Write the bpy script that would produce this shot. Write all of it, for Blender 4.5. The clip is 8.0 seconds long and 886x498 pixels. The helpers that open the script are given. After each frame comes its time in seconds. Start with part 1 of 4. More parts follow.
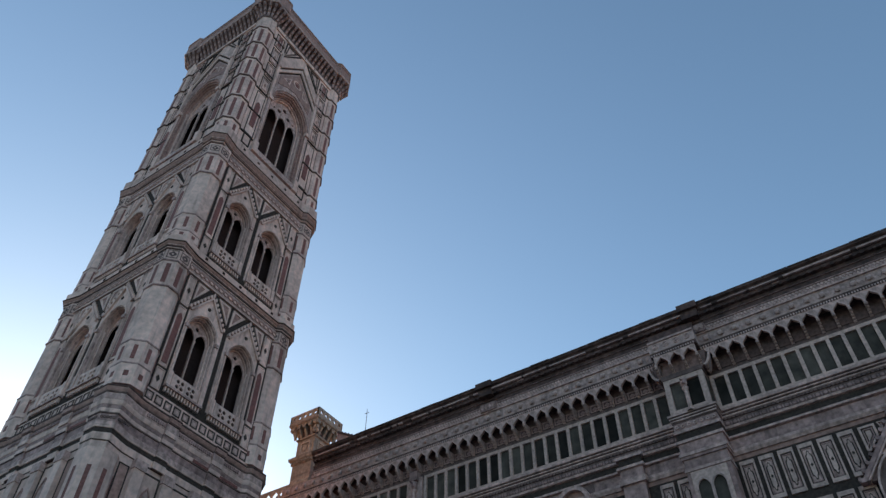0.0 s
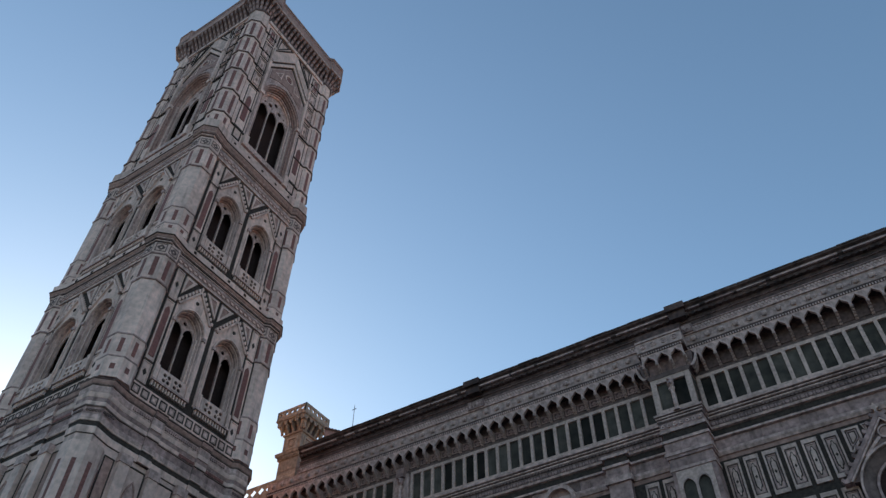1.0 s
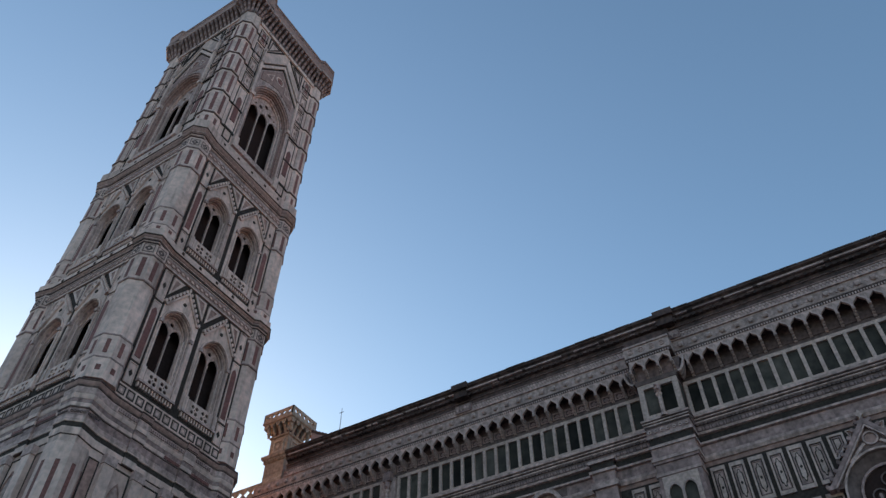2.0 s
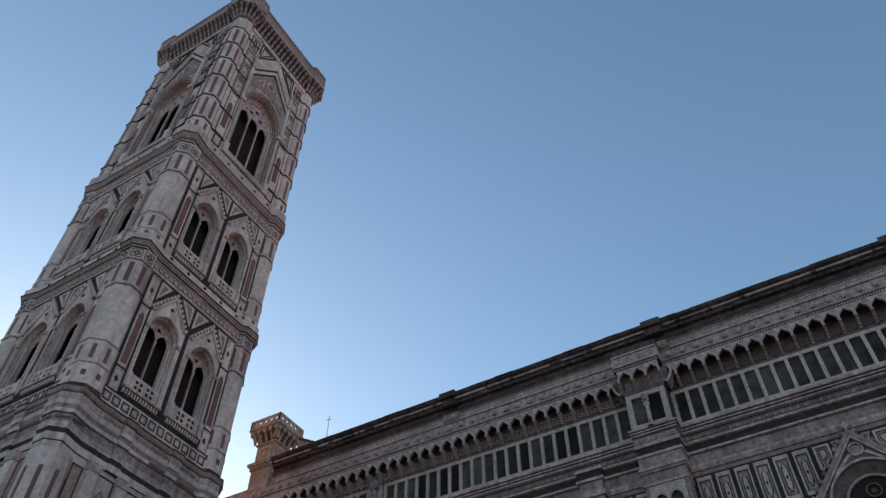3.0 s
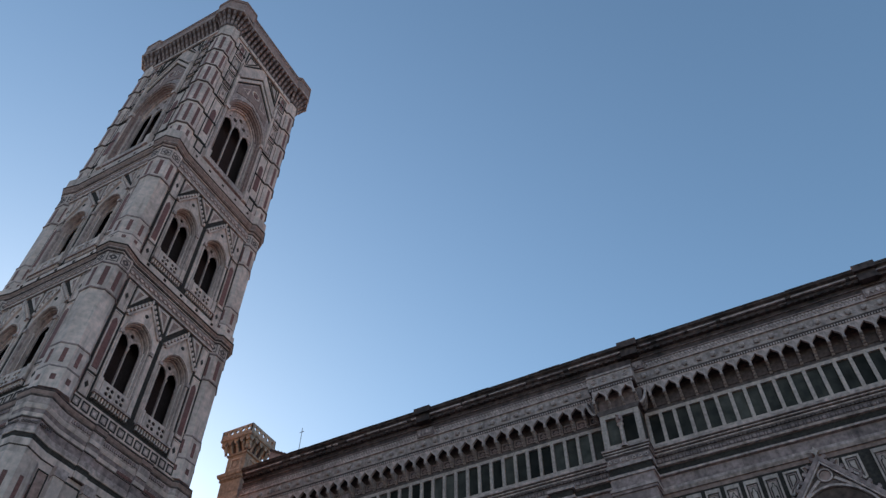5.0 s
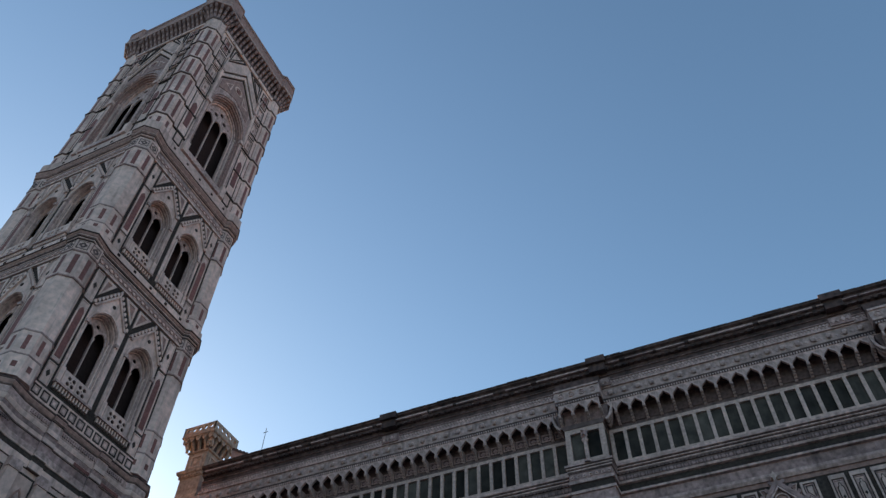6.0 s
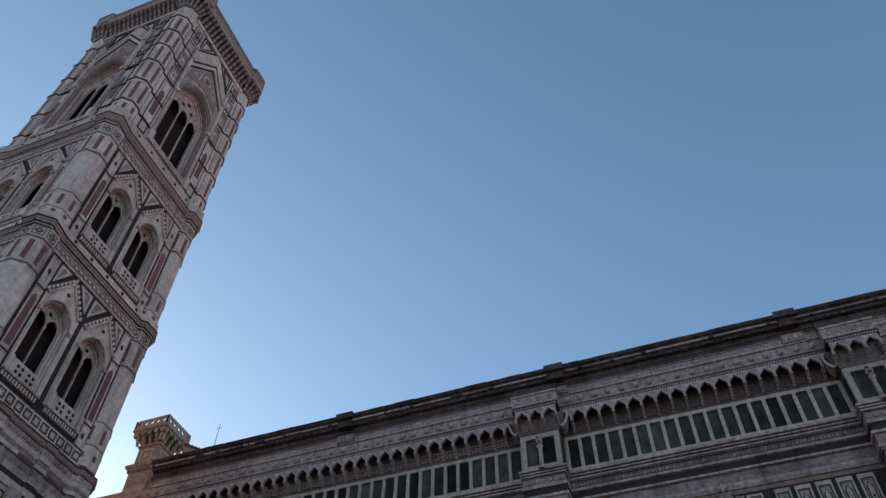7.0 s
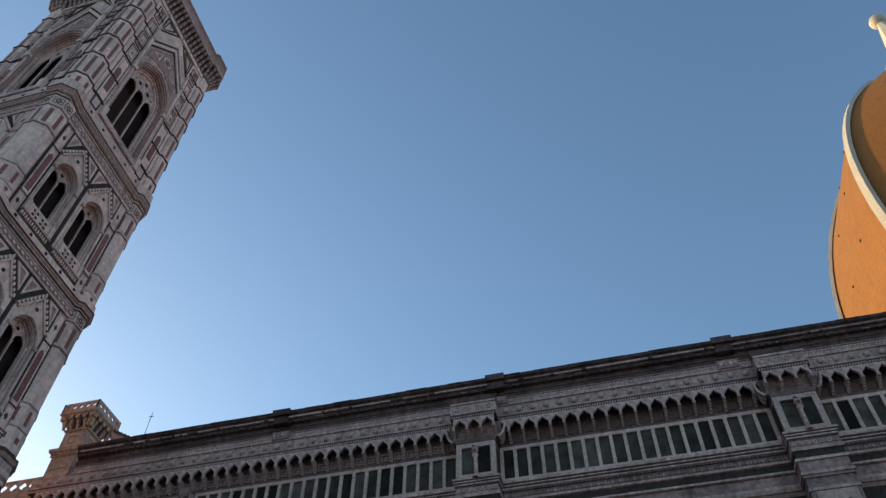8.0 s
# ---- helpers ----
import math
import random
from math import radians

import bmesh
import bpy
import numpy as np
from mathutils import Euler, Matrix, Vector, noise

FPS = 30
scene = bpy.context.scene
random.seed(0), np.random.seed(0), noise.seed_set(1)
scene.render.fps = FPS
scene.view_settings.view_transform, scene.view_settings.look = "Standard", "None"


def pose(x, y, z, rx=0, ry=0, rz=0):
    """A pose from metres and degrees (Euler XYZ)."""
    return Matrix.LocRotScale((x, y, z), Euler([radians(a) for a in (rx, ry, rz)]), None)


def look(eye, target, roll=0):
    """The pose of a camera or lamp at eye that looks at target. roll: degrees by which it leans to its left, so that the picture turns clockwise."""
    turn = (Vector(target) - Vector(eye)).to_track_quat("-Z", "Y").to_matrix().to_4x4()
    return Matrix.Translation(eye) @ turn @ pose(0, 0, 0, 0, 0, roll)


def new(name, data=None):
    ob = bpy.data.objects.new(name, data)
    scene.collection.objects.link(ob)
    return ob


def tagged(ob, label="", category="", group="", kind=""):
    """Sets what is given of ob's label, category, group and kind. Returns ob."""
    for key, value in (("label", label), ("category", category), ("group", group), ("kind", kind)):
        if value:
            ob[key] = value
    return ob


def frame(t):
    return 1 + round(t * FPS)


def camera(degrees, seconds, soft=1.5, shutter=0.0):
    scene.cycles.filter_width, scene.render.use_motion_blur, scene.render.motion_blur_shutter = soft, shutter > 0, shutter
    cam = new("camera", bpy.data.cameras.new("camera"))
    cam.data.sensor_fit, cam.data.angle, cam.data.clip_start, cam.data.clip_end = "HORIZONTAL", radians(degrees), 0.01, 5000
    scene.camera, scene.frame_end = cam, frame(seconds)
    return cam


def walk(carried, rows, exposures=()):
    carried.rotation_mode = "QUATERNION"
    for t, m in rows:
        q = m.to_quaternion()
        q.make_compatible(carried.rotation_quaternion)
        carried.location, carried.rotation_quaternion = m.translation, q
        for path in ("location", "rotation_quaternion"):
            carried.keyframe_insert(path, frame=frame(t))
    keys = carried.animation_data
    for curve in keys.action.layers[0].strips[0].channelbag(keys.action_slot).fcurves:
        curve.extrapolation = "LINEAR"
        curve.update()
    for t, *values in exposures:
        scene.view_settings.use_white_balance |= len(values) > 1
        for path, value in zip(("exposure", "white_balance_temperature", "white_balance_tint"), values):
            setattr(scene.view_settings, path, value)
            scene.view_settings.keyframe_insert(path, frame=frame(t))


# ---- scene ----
# ---------------------------------------------------------------- camera
EYE = (36.68, -20.50, 1.6)
PATH = (
    (0.0, 137.588, -0.372, 33.180), (0.5, 137.409, -0.316, 32.650), (1.0, 137.388, -0.372, 32.039),
    (1.5, 137.458, -0.236, 31.624), (3.0, 138.267, -0.010, 30.052), (3.5, 138.394, 0.290, 30.010),
    (4.0, 138.638, 0.007, 29.166), (4.5, 139.020, 0.124, 28.646), (6.0, 139.985, -0.745, 23.993),
    (6.5, 140.126, -0.418, 22.080), (7.0, 140.206, -0.347, 20.266), (7.5, 140.294, -0.184, 17.672),
    (8.0, 140.579, -0.332, 14.506),
)
cam = camera(60.80, 8.0, soft=1.4)
walk(cam, [(t, pose(*EYE, a, b, c)) for t, a, b, c in PATH],
     exposures=[(0.0, 1.03, 7550, 3.5), (3.5, 1.01, 7450, 3.5), (7.0, 0.97, 7300, 3.2), (8.0, 0.97, 7300, 3.2)])

# ---------------------------------------------------------------- sky and sun
SUN_AZ = radians(152.5)      # counter-clockwise from +x: low in the west-north-west
SUN_EL = radians(13.0)
world = bpy.data.worlds.new("sky")
world.use_nodes = True
scene.world = world
wn = world.node_tree
sky = wn.nodes.new("ShaderNodeTexSky")
sky.sky_type = "NISHITA"
sky.sun_disc = False
sky.sun_elevation = SUN_EL
sky.sun_rotation = radians(90.0) - SUN_AZ
sky.air_density, sky.dust_density, sky.ozone_density = 0.98, 0.88, 3.3
wn.links.new(sky.outputs["Color"], wn.nodes["Background"].inputs["Color"])
wn.nodes["Background"].inputs["Strength"].default_value = 0.15
sun_data = bpy.data.lights.new("sun", "SUN")
sun_data.energy, sun_data.angle, sun_data.color = 2.2, radians(0.5), (1.0, 0.70, 0.36)
sun = new("sun", sun_data)
sun_dir = Vector((math.cos(SUN_EL) * math.cos(SUN_AZ), math.cos(SUN_EL) * math.sin(SUN_AZ), math.sin(SUN_EL)))
sun.matrix_basis = look(sun_dir * 300, (0, 0, 0))


# ---------------------------------------------------------------- materials
def stone(name, base, dark, rough=0.7, stain=0.35, grain=6.0, streak=0.5, vary=0.12, bump=0.25, spec=0.3, mottle=0.13):
    """A weathered stone: broad stains, vertical streaks, fine grain, and a shade of its own for each piece."""
    m = bpy.data.materials.new(name)
    m.use_nodes = True
    nt = m.node_tree
    b = nt.nodes["Principled BSDF"]
    co = nt.nodes.new("ShaderNodeTexCoord")
    big = nt.nodes.new("ShaderNodeTexNoise")
    big.inputs["Scale"].default_value, big.inputs["Detail"].default_value = 0.45, 6
    mp = nt.nodes.new("ShaderNodeMapping")
    mp.inputs["Scale"].default_value = (2.2, 2.2, 0.22)
    st = nt.nodes.new("ShaderNodeTexNoise")
    st.inputs["Scale"].default_value, st.inputs["Detail"].default_value = 1.0, 5
    fine = nt.nodes.new("ShaderNodeTexNoise")
    fine.inputs["Scale"].default_value, fine.inputs["Detail"].default_value = grain, 8
    nt.links.new(co.outputs["Object"], big.inputs["Vector"])
    nt.links.new(co.outputs["Object"], mp.inputs["Vector"])
    nt.links.new(mp.outputs["Vector"], st.inputs["Vector"])
    nt.links.new(co.outputs["Object"], fine.inputs["Vector"])
    r1 = nt.nodes.new("ShaderNodeMapRange")
    r1.inputs["From Min"].default_value, r1.inputs["From Max"].default_value = 0.42, 0.72
    r1.inputs["To Max"].default_value = stain
    r2 = nt.nodes.new("ShaderNodeMapRange")
    r2.inputs["From Min"].default_value, r2.inputs["From Max"].default_value = 0.48, 0.75
    r2.inputs["To Max"].default_value = streak
    nt.links.new(big.outputs["Fac"], r1.inputs["Value"])
    nt.links.new(st.outputs["Fac"], r2.inputs["Value"])
    mx = nt.nodes.new("ShaderNodeMath")
    mx.operation = "MAXIMUM"
    nt.links.new(r1.outputs["Result"], mx.inputs[0])
    nt.links.new(r2.outputs["Result"], mx.inputs[1])
    col = nt.nodes.new("ShaderNodeMix")
    col.data_type = "RGBA"
    col.inputs[6].default_value, col.inputs[7].default_value = (*base, 1), (*dark, 1)
    nt.links.new(mx.outputs[0], col.inputs[0])
    info = nt.nodes.new("ShaderNodeObjectInfo")
    rv = nt.nodes.new("ShaderNodeMapRange")
    rv.inputs["To Min"].default_value, rv.inputs["To Max"].default_value = 1 - vary, 1 + vary
    nt.links.new(info.outputs["Random"], rv.inputs["Value"])
    gr = nt.nodes.new("ShaderNodeMapRange")
    gr.inputs["From Min"].default_value, gr.inputs["From Max"].default_value = 0.3, 0.7
    gr.inputs["To Min"].default_value, gr.inputs["To Max"].default_value = 1 - mottle, 1 + mottle
    nt.links.new(fine.outputs["Fac"], gr.inputs["Value"])
    mul = nt.nodes.new("ShaderNodeMath")
    mul.operation = "MULTIPLY"
    nt.links.new(rv.outputs["Result"], mul.inputs[0])
    nt.links.new(gr.outputs["Result"], mul.inputs[1])
    hs = nt.nodes.new("ShaderNodeHueSaturation")
    nt.links.new(col.outputs[2], hs.inputs["Color"])
    nt.links.new(mul.outputs[0], hs.inputs["Value"])
    nt.links.new(hs.outputs["Color"], b.inputs["Base Color"])
    bp = nt.nodes.new("ShaderNodeBump")
    bp.inputs["Strength"].default_value, bp.inputs["Distance"].default_value = bump, 0.05
    nt.links.new(fine.outputs["Fac"], bp.inputs["Height"])
    nt.links.new(bp.outputs["Normal"], b.inputs["Normal"])
    b.inputs["Roughness"].default_value = rough
    b.inputs["Specular IOR Level"].default_value = spec
    return m


WHITE = stone("white_marble", (0.759, 0.51, 0.442), (0.245, 0.157, 0.135), streak=0.8, stain=0.55, grain=3.0, mottle=0.18)
PINK = stone("pink_marble", (0.233, 0.0881, 0.0767), (0.135, 0.0594, 0.0505), mottle=0.25)
ROSE = stone("rose_marble", (0.385, 0.22, 0.187), (0.18, 0.104, 0.0882), mottle=0.3, grain=4.0)
GREEN = stone("green_marble", (0.0662, 0.0497, 0.0442), (0.031, 0.0229, 0.0204), rough=0.8, spec=0.06, mottle=0.3)
# near-black that stands in for the shade inside windows, holes and openings
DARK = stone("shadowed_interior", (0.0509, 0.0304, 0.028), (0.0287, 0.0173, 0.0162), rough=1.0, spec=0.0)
GREY = stone("grimy_marble", (0.398, 0.249, 0.23), (0.106, 0.0649, 0.0593), stain=0.65, streak=0.75, mottle=0.42, grain=3.5)
# dark marble for grimed parts and for recesses with their shade painted in
SOOT_SHADE = stone("soot_shade_marble", (0.178, 0.111, 0.101), (0.0638, 0.04, 0.0366), stain=0.6, streak=0.6, mottle=0.45, grain=3.5)
PALE = stone("pale_grey_marble", (0.548, 0.361, 0.325), (0.159, 0.103, 0.0918), stain=0.55, streak=0.7, mottle=0.38, grain=4.0)
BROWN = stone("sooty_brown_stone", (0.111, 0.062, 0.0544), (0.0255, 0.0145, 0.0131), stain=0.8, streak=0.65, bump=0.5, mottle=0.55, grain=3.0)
SERP = stone("polished_serpentine", (0.0694, 0.0569, 0.0481), (0.0232, 0.0185, 0.0162), rough=0.55, vary=0.75, spec=0.07, mottle=0.4, grain=1.5)
OCHRE = stone("grey_sandstone", (0.449, 0.323, 0.257), (0.163, 0.112, 0.0871), mottle=0.3, streak=0.65, grain=4.0)
TILE = stone("terracotta_tile", (0.28, 0.115, 0.028), (0.165, 0.065, 0.018), grain=3.0, rough=0.85)
RIB = stone("dome_rib_marble", (0.62, 0.55, 0.45), (0.42, 0.36, 0.29))
PAVE = stone("paving_stone", (0.22, 0.205, 0.19), (0.13, 0.12, 0.11), grain=2.0)
STUCCO = stone("warm_stucco", (0.36, 0.30, 0.25), (0.26, 0.215, 0.18), grain=2.0)
FRAME = stone("frame_marble", (0.569, 0.387, 0.338), (0.212, 0.143, 0.127), stain=0.45, mottle=0.25)
LIME = stone("weathered_limestone", (0.551, 0.376, 0.342), (0.184, 0.125, 0.114), stain=0.6, streak=0.6, mottle=0.35, grain=4.0)
IRON = stone("iron", (0.16, 0.155, 0.15), (0.08, 0.07, 0.06), rough=0.5)

# ---------------------------------------------------------------- building helpers
K = math.tan(math.pi / 8)


def mesh_of(bm, material, name):
    bmesh.ops.recalc_face_normals(bm, faces=bm.faces[:])
    me = bpy.data.meshes.new(name)
    bm.to_mesh(me)
    bm.free()
    me.materials.append(material)
    return me


def put(name, me, parent, m=None, label=""):
    ob = new(name, me)
    ob.parent = parent
    if m is not None:
        ob.matrix_basis = m
    return tagged(ob, label)


def part(name, bm, material, parent, label="", m=None):
    return put(name, mesh_of(bm, material, name), parent, m, label)


def box(bm, x0, x1, y0, y1, z0, z1):
    v = [bm.verts.new(p) for p in ((x0, y0, z0), (x1, y0, z0), (x1, y1, z0), (x0, y1, z0),
                                   (x0, y0, z1), (x1, y0, z1), (x1, y1, z1), (x0, y1, z1))]
    for f in ((0, 3, 2, 1), (4, 5, 6, 7), (0, 1, 5, 4), (1, 2, 6, 5), (2, 3, 7, 6), (3, 0, 4, 7)):
        bm.faces.new([v[i] for i in f])


def plate(bm, place, outline, n0, n1, holes=()):
    """A plate of that outline in (u, z), from depth n0 to n1, with holes through it; place maps (u, z, n) to a point."""
    loops = [list(outline)] + [list(h) for h in holes]
    if holes:
        t = bmesh.new()
        for lp in loops:
            vs = [t.verts.new((u, z, 0)) for u, z in lp]
            for i in range(len(vs)):
                t.edges.new((vs[i - 1], vs[i]))
        bmesh.ops.triangle_fill(t, use_beauty=True, edges=t.edges[:])
        tris = [[(v.co.x, v.co.y) for v in f.verts] for f in t.faces]
        t.free()
    else:
        tris = [loops[0]]
    made = {}

    def at(u, z, n):
        key = (round(u, 4), round(z, 4), n)
        if key not in made:
            made[key] = bm.verts.new(place(u, z, n))
        return made[key]
    for n in (n0, n1):
        for tri in tris:
            vs = [at(u, z, n) for u, z in tri]
            if len(set(vs)) > 2:
                bm.faces.new(vs)
    for lp in loops:
        for i in range(len(lp)):
            a, b = lp[i - 1], lp[i]
            vs = [at(*a, n0), at(*b, n0), at(*b, n1), at(*a, n1)]
            if len(set(vs)) == 4:
                bm.faces.new(vs)


def rect(u0, u1, z0, z1):
    return [(u0, z0), (u1, z0), (u1, z1), (u0, z1)]


def arch(c, hw, z0, spring, rise, steps=8):
    """An arched outline: straight sides from z0 to spring, then a pointed curve that rises by rise."""
    pts = [(c - hw, z0), (c + hw, z0)]
    r = (hw * hw + rise * rise) / (2 * hw)      # two arcs that meet in a point
    a1 = math.asin(min(1.0, rise / r)) if rise < r else math.pi - math.asin(rise / r)
    if rise <= hw:                              # a plain half ellipse
        pts += [(c + hw * math.cos(i * math.pi / (2 * steps)), spring + rise * math.sin(i * math.pi / (2 * steps))) for i in range(2 * steps + 1)]
        return pts
    right = [(c + hw - r + r * math.cos(a1 * i / steps), spring + r * math.sin(a1 * i / steps)) for i in range(steps + 1)]
    pts += right + [(2 * c - u, z) for u, z in reversed(right[:-1])]
    return pts


def circle(c, z, r, n=10):
    return [(c + r * math.cos(2 * math.pi * i / n), z + r * math.sin(2 * math.pi * i / n)) for i in range(n)]


def diamond(c, z, a, b):
    return [(c - a, z), (c, z - b), (c + a, z), (c, z + b)]


def inset(poly, d):
    """A convex outline drawn in by d on all sides."""
    n, out = len(poly), []
    area = sum(poly[i - 1][0] * poly[i][1] - poly[i][0] * poly[i - 1][1] for i in range(n))
    s = 1 if area > 0 else -1
    for i in range(n):
        p, c, q = (Vector(poly[j % n]) for j in (i - 1, i, i + 1))
        e, f = (c - p).normalized(), (q - c).normalized()
        ne, nf = Vector((-e.y, e.x)) * s, Vector((-f.y, f.x)) * s
        b = ne + nf
        b = b * (d / max(0.35, b.dot(ne)))
        out.append((c.x + b.x, c.y + b.y))
    return out


def sweep(bm, outline, profile, closed_top=False):
    """Rings of outline(offset) at the heights of a profile of (offset, z), joined into a skin."""
    rings = [[bm.verts.new((x, y, z)) for x, y in outline(o)] for o, z in profile]
    for a, b in zip(rings, rings[1:]):
        n = len(a)
        for i in range(n):
            bm.faces.new((a[i - 1], a[i], b[i], b[i - 1]))
    if closed_top:
        bm.faces.new(rings[-1])


# ---------------------------------------------------------------- ground
bm = bmesh.new()
box(bm, -2500, 2500, -2500, 2500, -1.0, 0.0)
tagged(part("ground", bm, PAVE, None), "grey stone paving of the cathedral square", "ground", kind="structure")

# unseen walls added south and east to block low sky and bounce light
bm = bmesh.new()
box(bm, -70, 130, -46, -40, 0, 19)
tagged(part("wall_south", bm, STUCCO, None), "plain stucco wall, unseen, closing the square to shape its light", "wall", kind="structure")
bm = bmesh.new()
box(bm, 124, 130, -40, 10, 0, 19)
tagged(part("wall_east", bm, STUCCO, None), "plain stucco wall, unseen, closing the square to shape its light", "wall", kind="structure")

# unseen wall added to keep the low sun off paving and south wall
bm = bmesh.new()
box(bm, -66, -60, -46, 100, 0, 36)
tagged(part("wall_west", bm, STUCCO, None), "plain stucco wall, unseen, closing the square to shape its light", "wall", kind="structure")

# ---------------------------------------------------------------- bell tower
H = 5.225                 # half the distance between the buttress axes
F = H + 0.8               # face plane
TURN = radians(-0.48)
AXIS = Matrix.Rotation(TURN, 4, "Z") @ Vector((-H, H, 0))
tower = tagged(new("bell_tower"), "tall square Gothic bell tower of white, green and pink marble", "tower")
tower.matrix_basis = Matrix.Translation(AXIS) @ Matrix.Rotation(TURN, 4, "Z")
TURNS = [Matrix.Rotation(k * math.pi / 2, 4, "Z") for k in range(4)]
R0, R1, R2, R3 = 1.1, 1.13, 1.11, 1.02


def face(u, z, n):
    return (F + n, u, z)


def ring(r):
    def outline(o):
        rr, ff, quad = r + o, F + o, []
        j = max(ff - rr * (1 + K), H - rr)
        for x, y in ((ff, j), (H + rr, H - K * rr), (H + rr, H + K * rr), (H + K * rr, H + rr), (j, ff)):
            quad.append((x, y))
        pts = []
        for k in range(4):
            c, s = (1, 0, -1, 0)[k], (0, 1, 0, -1)[k]
            pts += [(c * x - s * y, s * x + c * y) for x, y in quad]
        return pts
    return outline


def four(name, bm, material, label="", child=None):
    """The same part on the four faces of the tower; child, when given, is a list of the four parts that carry it."""
    me = mesh_of(bm, material, name)
    if child:
        return [put(name, me, p, None, label) for p in child]
    return [put(name, me, tower, m, label) for m in TURNS]


def course(name, r, profile, material, label=""):
    bm = bmesh.new()
    sweep(bm, ring(r), profile)
    part(name, bm, material, tower, label)


def panel(outline, frame_w=0.12, inner=None, n=0.10, name="panel", frame_mat=None, motif=None):
    """A framed marble panel: a raised frame and, set back in it, an inlay."""
    bm = bmesh.new()
    ins = inset(outline, frame_w)
    plate(bm, face, outline, 0.0, n, [ins])
    made = four(name, bm, frame_mat or WHITE)
    bm = bmesh.new()
    plate(bm, face, ins, 0.0, n * 0.45, [motif] if motif else ())
    four("inlay", bm, inner or WHITE, child=made)
    if motif:
        bm = bmesh.new()
        plate(bm, face, motif, 0.0, n * 0.25)
        four("motif", bm, GREEN, child=made)


def slab(name, outline, n0, n1, material, holes=(), label=""):
    bm = bmesh.new()
    plate(bm, face, outline, n0, n1, holes)
    return four(name, bm, material, label)


def dentils(name, u0, u1, z0, z1, n0, n1, count, material, fill=0.55):
    """A row of small blocks, too fine to tell apart."""
    bm = bmesh.new()
    step = (u1 - u0) / count
    for i in range(count):
        a = u0 + step * (i + 0.5 - fill / 2)
        plate(bm, face, rect(a, a + step * fill, z0, z1), n0, n1)
    return [tagged(ob, kind="stuff") for ob in four(name, bm, material)]


def buttress_tier(z0, z1, r, panels=None, inset_w=0.5, tall=0.78, mat=None, pan=None):
    """One tier of the four corner shafts with its sunk panels, one to each outer side."""
    bm = bmesh.new()
    pts = [(r * math.cos(a) / math.cos(math.pi / 8), r * math.sin(a) / math.cos(math.pi / 8)) for a in [math.pi / 8 + i * math.pi / 4 for i in range(8)]]
    lo, hi = [bm.verts.new((x, y, z0)) for x, y in pts], [bm.verts.new((x, y, z1)) for x, y in pts]
    for i in range(8):
        bm.faces.new((lo[i - 1], lo[i], hi[i], hi[i - 1]))
    bm.faces.new(hi), bm.faces.new(lo)
    me = mesh_of(bm, mat or WHITE, "buttress")
    pm = None
    if panels:
        bm = bmesh.new()
        w, h = 2 * K * r * inset_w / 2, (z1 - z0) * tall / 2
        c = (z0 + z1) / 2
        out = panels(w, c, h)
        if panels is roundel_inlay:          # a square outline with a flower in it
            q = 0.8 * K * r
            spot = [(0.62 * q * (1 + 0.16 * math.cos(4 * a)) * math.cos(a), c + 0.62 * q * (1 + 0.16 * math.cos(4 * a)) * math.sin(a)) for a in [i * math.pi / 8 for i in range(16)]]
            plate(bm, lambda u, z, n: (r + n, u, z), rect(-q, q, c - q, c + q), -0.06, 0.02, [rect(-q * 0.84, q * 0.84, c - q * 0.84, c + q * 0.84)])
            plate(bm, lambda u, z, n: (r + n, u, z), spot, -0.06, 0.02, [circle(0, c, 0.24 * q, 6)])
        else:
            plate(bm, lambda u, z, n: (r + n, u, z), out, -0.06, 0.018)
        pm = mesh_of(bm, pan or PINK, "inlay")
    for k in range(4):
        sx, sy = ((1, 1), (-1, 1), (-1, -1), (1, -1))[k]
        ob = put("buttress", me, tower, Matrix.Translation((sx * H, sy * H, 0)))
        if pm:
            for i in range(-1, 4):
                put("inlay", pm, ob, Matrix.Rotation(k * math.pi / 2 + i * math.pi / 4, 4, "Z"))


def strip_inlay(w, c, h):
    return rect(-w, w, c - h, c + h)


def roundel_inlay(w, c, h):
    return circle(0, c, min(w, h) * 1.1, 8)


# lower storeys, up to the great cornice
bm = bmesh.new()
sweep(bm, ring(R0), [(0.55, 0), (0.55, 0.8), (0.35, 1.0), (0.2, 1.1), (0.0, 1.2), (0.0, 9.4), (0.25, 9.6), (0.3, 10.0), (0.0, 10.2), (0.0, 25.5)])
part("base_storey", bm, WHITE, tower)
for u in (-3.2, -1.1, 1.1, 3.2):
    slab("pilaster", rect(u - 0.36, u + 0.36, 10.4, 25.3), 0.0, 0.32, WHITE)
    slab("pilaster_cap", rect(u - 0.42, u + 0.42, 24.75, 25.3), 0.0, 0.38, PALE)
for u in (-2.15, 0.0, 2.15):
    panel(rect(u - 0.66, u + 0.66, 17.8, 25.0), 0.1, WHITE, 0.05, "niche_panel", GREEN)
    panel(arch(u, 0.42, 18.2, 22.9, 1.3), 0.08, PALE, 0.10, "lancet_panel", ROSE)
    slab("lozenge", diamond(u, 15.4, 0.55, 1.1), 0, 0.08, PINK)
    slab("niche", rect(u - 0.5, u + 0.5, 10.9, 13.6), 0, 0.06, GREEN)
for u in (-4.05, 4.05):
    panel(rect(u - 0.36, u + 0.36, 18.0, 24.8), 0.07, ROSE, 0.05, "tall_panel", GREEN)
for z0, z1 in ((10.6, 14.0), (14.3, 18.0), (18.3, 24.9)):
    buttress_tier(z0, z1, R0 + 0.02, strip_inlay, 0.26, 0.66)

